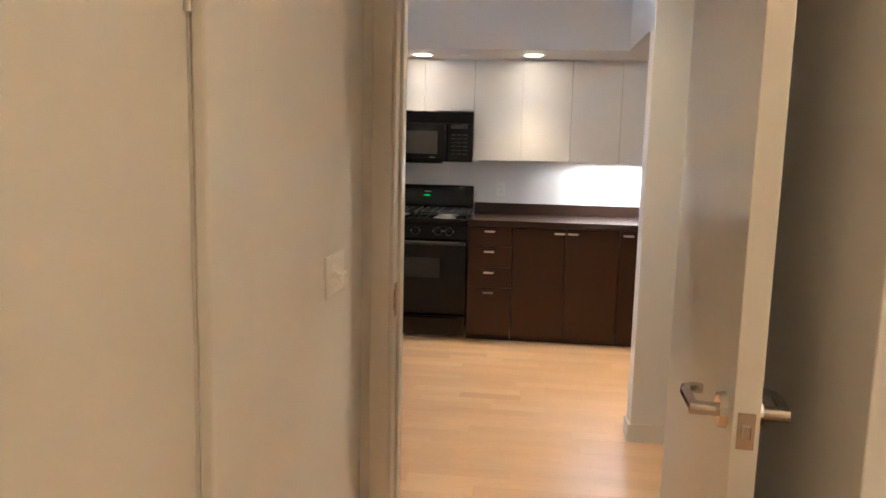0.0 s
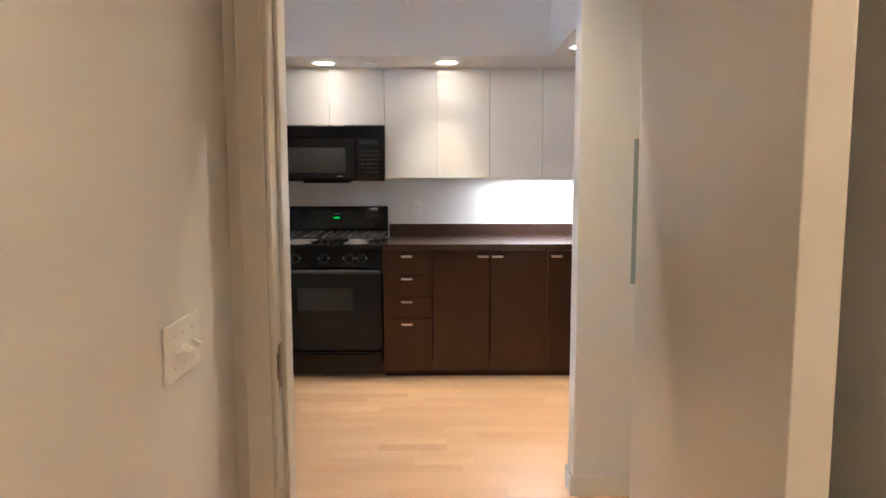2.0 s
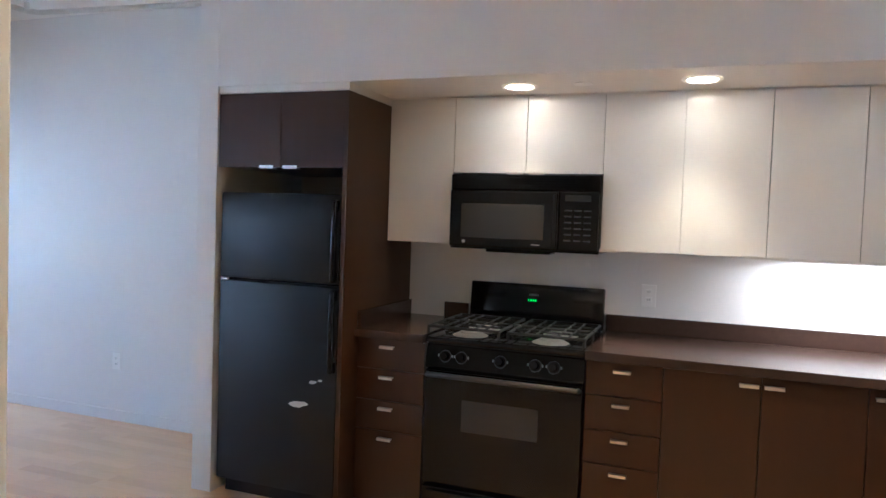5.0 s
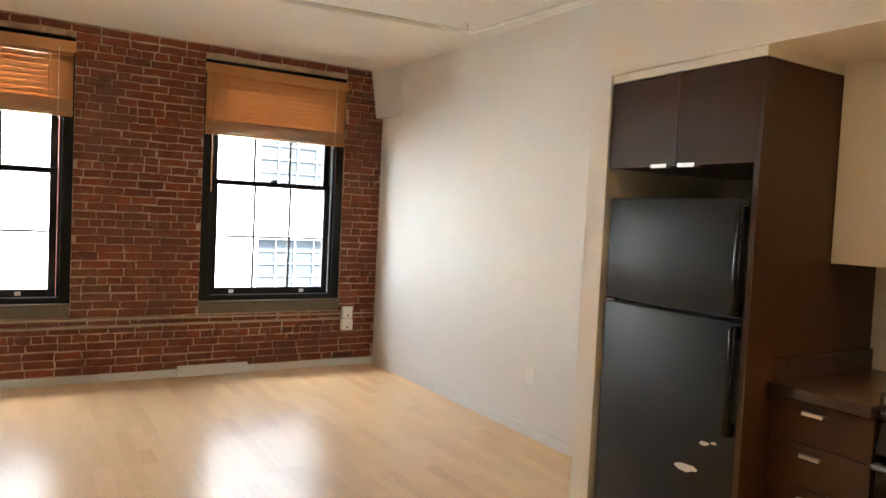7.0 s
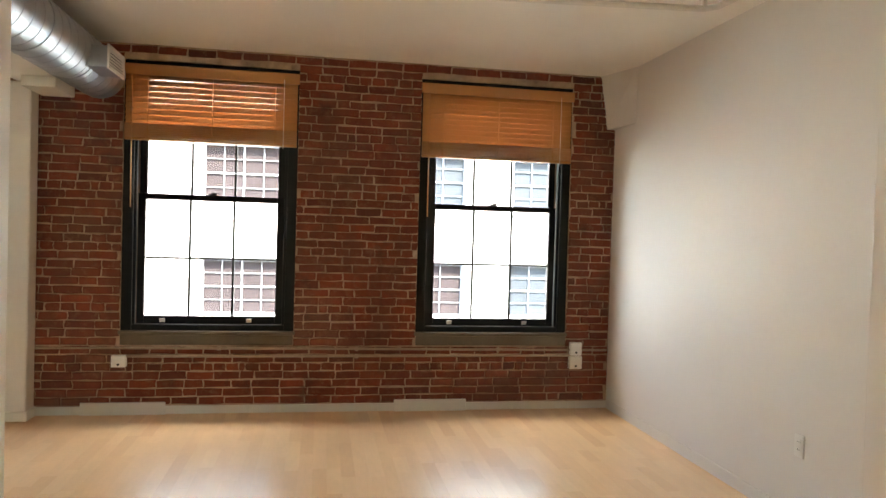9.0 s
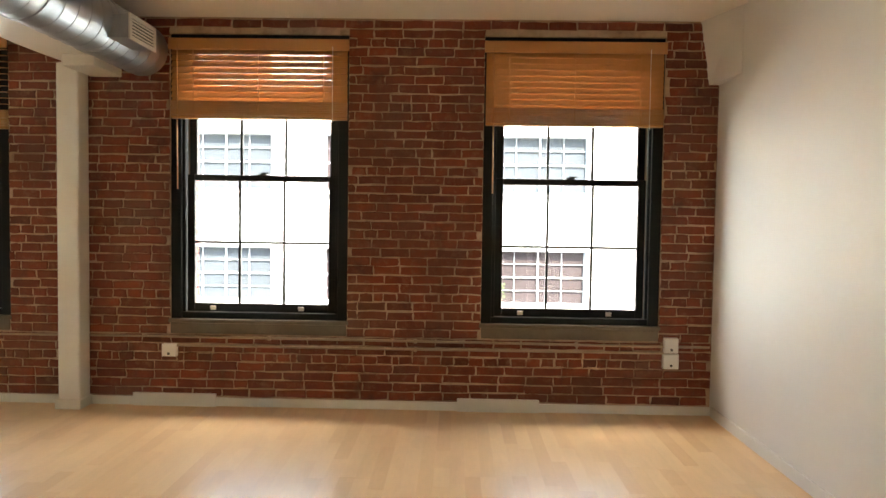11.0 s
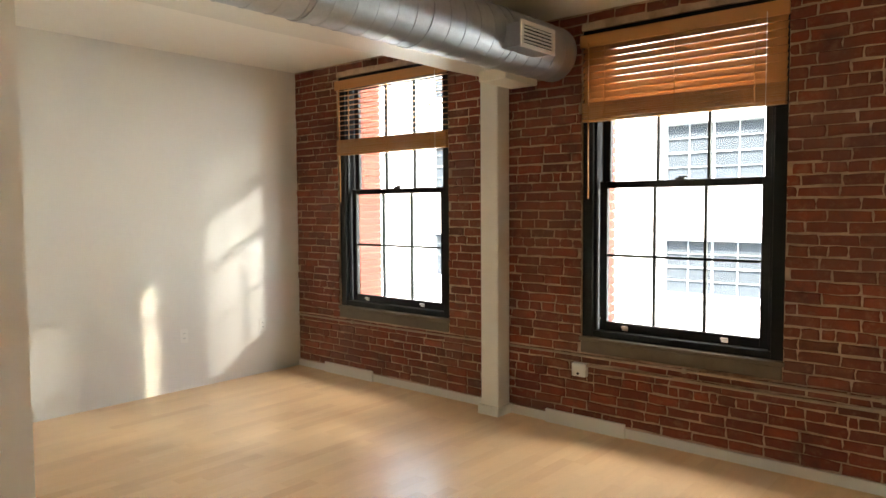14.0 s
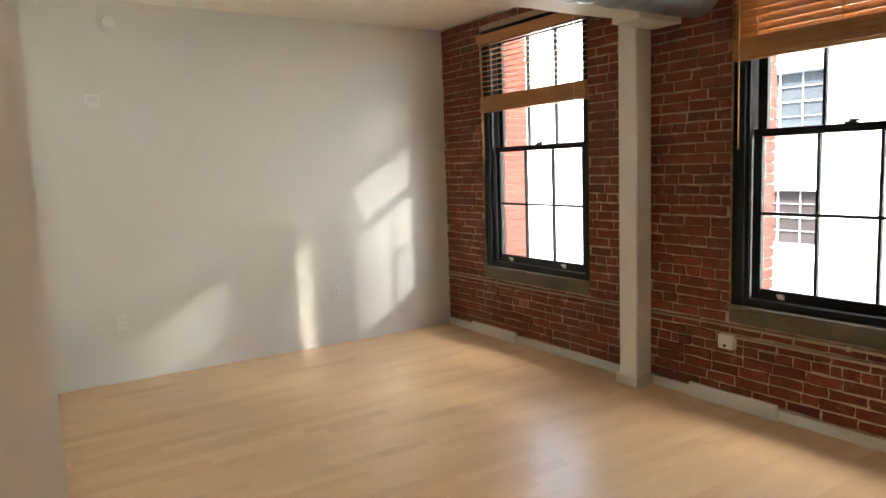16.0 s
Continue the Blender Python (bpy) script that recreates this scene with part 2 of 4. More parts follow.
tr.inputs["Color"].default_value = (0.93, 0.96, 0.95, 1)
for a, c in ((gloss.outputs[0], mx.inputs[0]), (tr.outputs[0], mx.inputs[1]), (gl.outputs[0], mx.inputs[2]), (mx.outputs[0], gn.nodes["Material Output"].inputs[0])):
    gn.links.new(a, c)

# ---- building tools ----


def box(bm, x0, x1, y0, y1, z0, z1, bevel=0.0, m=None):
    """Adds a box between two corners, its edges rounded by bevel."""
    vs = [bm.verts.new((x, y, z)) for x in (x0, x1) for y in (y0, y1) for z in (z0, z1)]
    fs = [bm.faces.new([vs[i] for i in f]) for f in ((0, 1, 3, 2), (4, 6, 7, 5), (0, 4, 5, 1), (2, 3, 7, 6), (0, 2, 6, 4), (1, 5, 7, 3))]
    if bevel:
        es = list({e for f in fs for e in f.edges})
        r = bmesh.ops.bevel(bm, geom=es, offset=bevel, segments=2, profile=0.5, affect="EDGES", clamp_overlap=True)
        vs = list({v for f in r["faces"] for v in f.verts} | {v for v in vs if v.is_valid})
    if m is not None:
        bmesh.ops.transform(bm, matrix=m, verts=vs)
    return vs


def tube(bm, p0, p1, r, r2=None, seg=16, caps=True):
    """Adds a round bar from p0 to p1."""
    p0, p1 = Vector(p0), Vector(p1)
    m = Matrix.Translation((p0 + p1) / 2) @ (p1 - p0).to_track_quat("Z", "Y").to_matrix().to_4x4()
    return bmesh.ops.create_cone(bm, cap_ends=caps, segments=seg, radius1=r, radius2=r if r2 is None else r2, depth=(p1 - p0).length, matrix=m)["verts"]


def bent(bm, points, r, seg=10):
    """Adds a bent round bar through points."""
    pts = [Vector(p) for p in points]
    rings = []
    for i, p in enumerate(pts):
        d = (pts[min(i + 1, len(pts) - 1)] - pts[max(i - 1, 0)]).normalized()
        q = d.to_track_quat("Z", "Y").to_matrix()
        rings.append([bm.verts.new(p + q @ Vector((r * math.cos(a), r * math.sin(a), 0))) for a in (2 * math.pi * k / seg for k in range(seg))])
    for a, c in zip(rings, rings[1:]):
        for k in range(seg):
            bm.faces.new((a[k], a[(k + 1) % seg], c[(k + 1) % seg], c[k]))
    bm.faces.new(rings[0][::-1]), bm.faces.new(rings[-1])


def mesh_of(name, bm, mat, smooth=False):
    bmesh.ops.recalc_face_normals(bm, faces=bm.faces)
    me = bpy.data.meshes.new(name)
    bm.to_mesh(me)
    bm.free()
    me.materials.append(mat)
    if smooth:
        for p in me.polygons:
            p.use_smooth = True
        me.set_sharp_from_angle(angle=radians(35))
    return me


def part(name, bm, mat, parent=None, label="", smooth=False):
    """Links a bmesh, in world metres, as ONE mesh object under a thing or under a part."""
    ob = new(name, mesh_of(name, bm, mat, smooth))
    if parent is not None:
        ob.parent = parent
        ob.matrix_parent_inverse = Matrix.Translation(-parent.location)
    return tagged(ob, label)


def thing(name, place, label, category, group="", kind=""):
    ob = new(name)
    ob.location = place
    ob.empty_display_size = 0.1
    return tagged(ob, label, category, group, kind)


def boxes(*rows, bevel=0.0):
    bm = bmesh.new()
    for r in rows:
        box(bm, *r, bevel=bevel)
    return bm


def structure(name, bm, mat, label, category, smooth=False):
    return tagged(part(name, bm, mat, None, "", smooth), label, category, "", "structure")


# ---- plan ----
BX = -6.27                       # face of the brick wall
NY, SY = 7.36, 0.42              # faces of the two white walls of the living room
CZ = 2.78                        # ceiling
KY = 7.42                        # back wall of the kitchen
KX = 1.36                        # right wall of the kitchen
BLOCK_X, BLOCK_Y = -2.645, 4.157   # corner of the bathroom block
PANEL_X, PANEL_Y = 0.375, 5.03      # corner of the wall with the electrical panel
FACE_Y = 6.61                    # plane of the fridge cabinet, stub wall and soffit
OPEN_Z0, OPEN_Z1 = 0.63, 2.665
WINDOWS = [("window_1", 1.01, 2.31), ("window_2", 3.475, 4.755), ("window_3", 5.715, 6.985)]

# ---- large structure ----
sub = structure("floor", boxes((-6.5, 2.1, 0.1, 7.7, -0.12, -0.006)), SUBFLOOR, "pale maple strip floor", "floor")
structure("ceiling", boxes((-6.4, 2.1, 0.1, 7.7, CZ, CZ + 0.15)), CEILING, "plain off-white painted ceiling", "ceiling")

bm = bmesh.new()
edges = [0.2] + [v for _, a, c in WINDOWS for v in (a, c)] + [7.7]
for a, c in zip(edges[0::2], edges[1::2]):
    box(bm, BX - 0.25, BX, a, c, 0, CZ)
for _, a, c in WINDOWS:
    box(bm, BX - 0.25, BX, a, c, 0, OPEN_Z0 - 0.002)
    box(bm, BX - 0.25, BX, a, c, OPEN_Z1, CZ)
    for y0, y1 in ((a, a + 0.09), (c - 0.09, c)):
        box(bm, BX - 0.249, BX - 0.16, y0, y1, OPEN_Z0, OPEN_Z1)
brick_wall = structure("wall_west", bm, MORTAR, "old exposed red brick wall with pale mortar joints", "brick wall")

structure("wall_south", boxes((BX, BLOCK_X, SY - 0.2, SY, 0, CZ)), PAINT, "smooth white painted plaster wall", "wall")
structure("wall_north", boxes((BX, -2.57, NY, NY + 0.2, 0, CZ)), PAINT, "smooth white painted plaster wall", "wall")
bm = bmesh.new()
prof = [(NY, 2.34), (7.285, 2.34), (7.22, CZ), (NY, CZ)]
va = [bm.verts.new((BX, y, z)) for y, z in prof]
vb = [bm.verts.new((BX + 0.4, NY - 0.05 * (NY - y), z)) for y, z in prof]
bm.faces.new(va), bm.faces.new(vb[::-1])
for k in range(4):
    bm.faces.new((va[k], va[(k + 1) % 4], vb[(k + 1) % 4], vb[k]))
structure("bulkhead_north", bm, PAINT, "white painted wall step below the ceiling", "wall")
structure("wall_stub", boxes((-2.57, -2.45, FACE_Y, NY + 0.2, 0, CZ), bevel=0.004), PAINT, "white painted end wall beside the refrigerator", "wall")
structure("wall_kitchen", boxes((-2.45, KX + 0.2, KY, KY + 0.2, 0, CZ)), PAINT, "white painted kitchen wall", "wall")
structure("wall_east", boxes((KX, KX + 0.2, PANEL_Y + 0.12, KY, 0, CZ)), PAINT, "white painted kitchen side wall", "wall")
structure("soffit", boxes((-2.45, KX, FACE_Y, KY, SOFFIT_Z, CZ), (0.49, KX, PANEL_Y + 0.12, FACE_Y, SOFFIT_Z, CZ)), PAINT, "white painted dropped soffit over the kitchen", "soffit")
structure("wall_panel", boxes((PANEL_X, 2.1, PANEL_Y, PANEL_Y + 0.12, 0, CZ), bevel=0.003), PAINT, "white painted wall with an electrical panel", "wall")

DX0, DX1, DY0, DY1, DH = -0.592, 0.365, 3.85, 4.03, 2.05   # doorway of the bathroom
structure("wall_door", boxes((BLOCK_X, -1.4, DY0, BLOCK_Y, 0, CZ), (-1.4, DX0 - 0.02, DY0, DY1, 0, CZ), (DX1 + 0.02, 2.1, DY0, DY1, 0, CZ), (DX0 - 0.02, DX1 + 0.02, DY0, DY1, DH + 0.02, CZ)), PAINT, "painted wall with a doorway", "wall")
structure("wall_block", boxes((BLOCK_X, BLOCK_X + 0.12, SY - 0.2, DY0, 0, CZ)), PAINT, "white painted side wall of the bathroom block", "wall")
structure("wall_hall_end", boxes((2.0, 2.1, DY1, PANEL_Y, 0, CZ)), PAINT, "white painted hall end wall", "wall")
LX = -0.698
structure("wall_bath_left", boxes((LX - 0.12, LX, 2.69, DY0, 0, 2.5), (LX - 0.12, LX, 0.2, 1.89, 0, 2.5), (LX - 0.12, LX, 1.89, 2.69, 2.06, 2.5)), PAINT, "painted bathroom wall with a light switch", "wall")
# unseen box added to stop sky light leaking past the side door
structure("closet_back", boxes((LX - 0.3, LX - 0.122, 1.75, 2.85, 0, 2.5)), PAINT, "unseen backing behind the side door that stops light leaks", "wall")
RETURN_X, RETURN_Y = 0.40, 2.87
structure("wall_bath_right", boxes((RETURN_X, 1.8, RETURN_Y, DY0, 0, 2.5), bevel=0.004), PAINT, "painted bathroom return wall", "wall")
structure("wall_bath_far", boxes((1.7, 1.82, 0.2, RETURN_Y, 0, 2.5)), PAINT, "painted bathroom wall", "wall")
structure("wall_bath_back", boxes((LX - 0.12, 1.82, 0.1, 0.3, 0, 2.5)), PAINT, "painted bathroom wall", "wall")
structure("ceiling_bath", boxes((LX - 0.12, 1.82, 0.2, DY0, 2.5, 2.6)), CEILING, "plain painted bathroom ceiling", "ceiling")
# ---- windows, blinds, sills ----


def window(name, y0, y1, depth):
    """A black double-hung window, six panes over six, set back in the brick opening."""
    w = thing(name, (BX, (y0 + y1) / 2, OPEN_Z0), "black painted double-hung window with six-pane sashes", "window", "tall windows", "structure")
    xf, xb = BX - 0.02, BX - 0.157
    z0, z1 = OPEN_Z0, OPEN_Z1
    bm = boxes((xb, xf, y0, y0 + 0.075, z0, z1), (xb, xf, y1 - 0.075, y1, z0, z1), (xb, xf, y0 + 0.075, y1 - 0.075, z1 - 0.06, z1), (xb, xf - 0.01, y0 + 0.075, y1 - 0.075, z0, z0 + 0.045), bevel=0.004)
    for yy in (y0 + 0.075, y1 - 0.095):
        box(bm, xf - 0.045, xf - 0.02, yy, yy + 0.02, z0 + 0.045, z1 - 0.06, bevel=0.002)
    part("window_frame", bm, BLACK_FRAME, w)
    ya, yb = y0 + 0.097, y1 - 0.097
    meet = 1.648
    for tag, xs, za, zb, rail_lo, rail_hi in (("lower_sash", BX - 0.075, z0 + 0.046, meet + 0.025, 0.06, 0.045), ("upper_sash", BX - 0.118, meet - 0.02, z1 - 0.061, 0.045, 0.05)):
        t = 0.036
        sb = boxes((xs - t, xs, ya, ya + 0.055, za, zb), (xs - t, xs, yb - 0.055, yb, za, zb), (xs - t, xs, ya + 0.055, yb - 0.055, za, za + rail_lo), (xs - t, xs, ya + 0.055, yb - 0.055, zb - rail_hi, zb), bevel=0.004)
        sash = part(tag, sb, BLACK_FRAME, w)
        ga, gb, gz0, gz1 = ya + 0.055, yb - 0.055, za + rail_lo, zb - rail_hi
        for k in (1, 2):
            yy = ga + (gb - ga) * k / 3
            part("muntin", boxes((xs - t + 0.004, xs - 0.004, yy - 0.009, yy + 0.009, gz0, gz1), bevel=0.003), BLACK_FRAME, sash)
        zm = (gz0 + gz1) / 2
        part("muntin", boxes((xs - t + 0.005, xs - 0.005, ga, gb, zm - 0.009, zm + 0.009), bevel=0.003), BLACK_FRAME, sash)
        for i in range(3):
            for j in range(2):
                a, c = ga + (gb - ga) * i / 3 + 0.009, ga + (gb - ga) * (i + 1) / 3 - 0.009
                d, e = gz0 + (gz1 - gz0) * j / 2 + 0.009, gz0 + (gz1 - gz0) * (j + 1) / 2 - 0.009
                pane = part("pane", boxes((xs - t / 2 - 0.002, xs - t / 2 + 0.002, a, c, d, e)), GLASS, sash)
                pane.visible_shadow = False
        if tag == "lower_sash":
            for f in (0.14, 0.80):
                yy = ga + (gb - ga) * f
                part("sash_lift", boxes((xs, xs + 0.022, yy - 0.02, yy + 0.02, za + 0.03, za + 0.042), (xs, xs + 0.006, yy - 0.02, yy + 0.02, za + 0.012, za + 0.042), bevel=0.002), NICKEL, sash, "small nickel sash lift")
            yy = (ga + gb) / 2
            lb = boxes((xs - 0.03, xs - 0.005, yy - 0.03, yy + 0.03, zb, zb + 0.012), (xs - 0.022, xs - 0.012, yy - 0.012, yy + 0.045, zb + 0.012, zb + 0.022), bevel=0.002)
            part("sash_lock", lb, BLACK_FRAME, sash)
    sb = boxes((BX - 0.165, BX + 0.012, y0 - 0.01, y1 + 0.01, z0 - 0.028, z0 - 0.001), bevel=0.005)
    part("window_sill", sb, CEMENT, w, "thin grey cement sill")
    part("sill_course", boxes((BX - 0.02, BX + 0.009, y0 + 0.005, y1 - 0.005, z0 - 0.105, z0 - 0.029), bevel=0.004), CEMENT, w, "rough grey cement band")
    part("outer_reveal", boxes((BX - 0.245, BX - 0.161, y1 - 0.0925, y1 - 0.0905, z0 + 0.002, z1 - 0.002)), REVEAL, w, "red brick reveal, coloured as if sunlit")
    pier = part("outer_pier", boxes((BX - depth, BX - 0.2495, y0 - 0.6, y0 + 0.083, z0, z1), (BX - 0.245, BX - 0.161, y0 + 0.0905, y0 + 0.0925, z0 + 0.002, z1 - 0.002)), MORTAR, w, "red brick jamb outside, its bricks coloured as if sunlit")
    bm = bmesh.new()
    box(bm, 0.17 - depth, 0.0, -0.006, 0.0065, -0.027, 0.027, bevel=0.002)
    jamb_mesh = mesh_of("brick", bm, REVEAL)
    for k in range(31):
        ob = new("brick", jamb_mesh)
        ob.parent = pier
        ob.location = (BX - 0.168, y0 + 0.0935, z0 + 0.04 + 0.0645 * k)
    for s, yy in ((1, y0 + 0.085), (-1, y1 - 0.085)):
        part("sash_cord_track", boxes((BX - 0.062, BX - 0.058, yy - 0.006, yy + 0.006, 1.65, z1 - 0.08)), NICKEL, w)
    return w


for row in WINDOWS:
    window(*row, 0.44 if row[1] < 2 else 0.30)


def blind(y0, y1, tilt, stack, pitch, label):
    """A wooden slat blind in the head of a window. stack: (bottom, top) of the gathered slats; tilt: degrees of the hanging slats."""
    b = thing("window_blind", (BX, (y0 + y1) / 2, OPEN_Z1), label, "blind", "wooden window blinds")
    a, c = y0 + 0.012, y1 - 0.012
    part("valance", boxes((BX + 0.012, BX + 0.026, a - 0.015, c + 0.015, OPEN_Z1 - 0.118, OPEN_Z1 - 0.036), bevel=0.004), BLIND, b)
    part("head_rail", boxes((BX - 0.045, BX + 0.006, a, c, OPEN_Z1 - 0.095, OPEN_Z1 - 0.045)), BLACK_FRAME, b)
    xc = BX - 0.006
    bm = bmesh.new()
    box(bm, -0.026, 0.026, a, c, -0.0014, 0.0014, m=None)
    slat_mesh = mesh_of("slat", bm, BLIND)
    top = OPEN_Z1 - 0.125
    n = round((top - stack[1]) / 0.042)
    step = (top - stack[1] - 0.004) / n
    for k in range(n + 1):
        s = new("slat", slat_mesh)
        s.parent = b
        s.matrix_parent_inverse = Matrix.Translation(-b.location)
        s.matrix_basis = Matrix.Translation((xc, 0, top - step * k)) @ pose(0, 0, 0, 0, tilt + random.uniform(-1, 1), 0)
    z0, z1 = stack
    m = max(1, int((z1 - z0 - 0.02) / pitch))
    for k in range(m):
        s = new("slat", slat_mesh)
        s.parent = b
        s.matrix_parent_inverse = Matrix.Translation(-b.location)
        s.matrix_basis = Matrix.Translation((xc + random.uniform(-0.002, 0.002), 0, z0 + 0.022 + (z1 - z0 - 0.022) * (k + 0.5) / m)) @ pose(0, 0, 0, 0, random.uniform(-4, 4), 0)
    part("bottom_rail", boxes((xc - 0.026, xc + 0.026, a, c, z0, z0 + 0.02), bevel=0.004), BLIND, b)
    for f in (0.13, 0.5, 0.87):
        yy = a + (c - a) * f
        part("ladder_tape", boxes((xc + 0.027, xc + 0.0285, yy - 0.004, yy + 0.004, z0 + 0.01, top + 0.03)), BLIND, b)
    bm = bmesh.new()
    tube(bm, (BX + 0.03, a + 0.05, OPEN_Z1 - 0.09), (BX + 0.03, a + 0.055, 1.56), 0.0045, seg=8)
    part("wand", bm, BLIND, b)
    bm = bmesh.new()
    tube(bm, (BX + 0.03, c - 0.10, OPEN_Z1 - 0.09), (BX + 0.03, c - 0.10, z0 - 0.02), 0.002, seg=6)
    part("lift_cord", bm, WHITE_PLASTIC, b)
    return b


blind(1.01, 2.31, 4, (1.975, 2.105), 0.0036, "honey-brown wooden slat blind, slats open, half lowered")
blind(3.475, 4.755, 61, (2.065, 2.19), 0.0036, "honey-brown wooden slat blind, slats half tilted")
blind(5.715, 6.985, 70, (2.04, 2.165), 0.0046, "honey-brown wooden slat blind with its slats closed")

# ---- brick wall trim, column, beam, duct ----
bb = structure("baseboard", boxes((BX + 0.006, BX + 0.022, SY, 7.36, 0.0, 0.062), bevel=0.003), TRIM, "low cream painted baseboard on the brick wall", "baseboard")
for a, c in ((0.83, 1.46), (3.22, 3.82), (5.555, 6.14)):
    part("cover_plate", boxes((BX + 0.0225, BX + 0.042, a, c, 0.0, 0.094), bevel=0.003), TRIM, bb)
structure("baseboard_south", boxes((BX + 0.03, BLOCK_X - 0.0, SY + 0.001, SY + 0.006, 0.0, 0.012)), TRIM, "thin white floor edge strip", "baseboard")
structure("baseboard_north", boxes((BX + 0.05, -2.58, NY - 0.013, NY - 0.001, 0.0, 0.075), bevel=0.003), PAINT, "white painted baseboard", "baseboard")
structure("baseboard_panel", boxes((PANEL_X - 0.013, PANEL_X - 0.0005, PANEL_Y - 0.013, PANEL_Y + 0.12, 0.0, 0.09), (PANEL_X - 0.0005, 2.0, PANEL_Y - 0.013, PANEL_Y - 0.0005, 0.0, 0.09), bevel=0.003), PAINT, "white painted baseboard", "baseboard")

col = thing("column", (-6.175, 2.825, 0), "square cream painted timber column before the brick wall", "column")
part("shaft", boxes((-6.255, -6.105, 2.745, 2.9, 0.0, 2.42), bevel=0.012), BEAM_PAINT, col)
part("base_block", boxes((-6.256, -6.085, 2.73, 2.915, 0.0, 0.07), bevel=0.006), BEAM_PAINT, col)
beam = thing("ceiling_beam", (-4.0, 2.97, 2.40), "rough cream painted timber ceiling beam", "beam")
bm = boxes((-6.265, BLOCK_X, 2.80, 3.14, 2.42, CZ - 0.002))
bmesh.ops.subdivide_edges(bm, edges=[e for e in bm.edges if abs(e.verts[0].co.x - e.verts[1].co.x) > 1], cuts=60)
for v in bm.verts:
    if v.co.z < 2.6:
        v.co += Vector((0, 0.008 * noise.noise(v.co * 3.1), 0.008 * noise.noise(v.co * 2.3 + Vector((5, 0, 0)))))
part("timber", bm, BEAM_PAINT, beam)
part("bolster", boxes((-6.24, -5.86, 2.925, 3.145, 2.345, 2.419), bevel=0.006), BEAM_PAINT, beam)

DUCT_Y, DUCT_Z, DUCT_R = 3.35, 2.505, 0.175
duct = thing("air_duct", (-4.0, DUCT_Y, DUCT_Z), "round galvanised steel air duct under the ceiling", "duct")
seams = [-6.12, -5.45, -4.75, -4.05, -3.35, BLOCK_X]
for a, c in zip(seams, seams[1:]):
    bm = bmesh.new()
    tube(bm, (a + 0.004, DUCT_Y, DUCT_Z), (c - 0.004, DUCT_Y, DUCT_Z), DUCT_R, seg=40)
    part("duct_section", bm, GALVANISED, duct, "", True)
for a in seams[1:-1]:
    bm = bmesh.new()
    tube(bm, (a - 0.02, DUCT_Y, DUCT_Z), (a + 0.02, DUCT_Y, DUCT_Z), DUCT_R + 0.005, seg=40)
    part("seam_band", bm, GALVANISED, duct, "", True)
bm = bmesh.new()
turns = int((BLOCK_X + 6.10) / 0.125)
bent(bm, [(-6.11 + 0.125 * k / 30, DUCT_Y + (DUCT_R + 0.001) * math.cos(2 * math.pi * k / 30), DUCT_Z + (DUCT_R + 0.001) * math.sin(2 * math.pi * k / 30)) for k in range(turns * 30)], 0.0021, 5)
part("spiral_seam", bm, GALVANISED, duct, "raised spiral lock seam", True)
grille = thing("air_register", (-5.52, 3.60, 2.46), "white slatted air register on the duct's side", "vent")
VX0, VX1, VZ0, VZ1, VY = -5.68, -5.33, 2.39, 2.54, 3.62
part("collar", boxes((VX0 + 0.01, VX1 - 0.01, DUCT_Y + 0.10, VY - 0.001, VZ0 + 0.01, VZ1 - 0.01)), GALVANISED, grille, "galvanised sheet collar")
part("frame", boxes((VX0, VX1, VY, VY + 0.012, VZ0, VZ0 + 0.024), (VX0, VX1, VY, VY + 0.012, VZ1 - 0.024, VZ1), (VX0, VX0 + 0.028, VY, VY + 0.012, VZ0 + 0.024, VZ1 - 0.024), (VX1 - 0.028, VX1, VY, VY + 0.012, VZ0 + 0.024, VZ1 - 0.024), bevel=0.002), WHITE_PLASTIC, grille)
part("backing", boxes((VX0 + 0.028, VX1 - 0.028, VY, VY + 0.002, VZ0 + 0.024, VZ1 - 0.024)), DARK, grille, "dark sheet painted as the shaded opening behind the slats")
for k in range(5):
    zz = VZ0 + 0.036 + 0.0195 * k
    part("slat", boxes((VX0 + 0.028, VX1 - 0.028, VY + 0.003, VY + 0.011, zz - 0.0045, zz + 0.0045)), WHITE_PLASTIC, grille)


def pipe_run(name, points, r, mat, label, clips=()):
    p = thing(name, points[0], label, "pipe")
    bm = bmesh.new()
    bent(bm, points, r, 12)
    part("pipe", bm, mat, p, "", True)
    for c in clips:
        part("clip", boxes((c[0] - 0.012, c[0] + 0.012, c[1] - 0.012, c[1] + 0.012, c[2] - 0.016, c[2] + 0.016), bevel=0.003), mat, p)
    return p


PX = BX + 0.022
pipe_run("conduit", [(PX, 3.42, 0.503), (PX, 4.9, 0.5), (PX, 7.34, 0.49)], 0.0095, CONDUIT, "thin painted conduit along the brick wall", [(PX, 4.2, 0.501), (PX, 5.25, 0.499), (PX, 6.4, 0.494)])
pipe_run("conduit", [(PX, 3.45, 0.44), (PX, 4.9, 0.44), (PX, 7.06, 0.445)], 0.0095, CONDUIT, "thin painted conduit along the brick wall", [(PX, 5.25, 0.44)])
pipe_run("conduit", [(PX, SY + 0.02, 0.495), (PX, 1.6, 0.495), (PX, 3.42, 0.503)], 0.008, CONDUIT, "thin painted conduit along the brick wall", [(PX, 1.2, 0.495)])


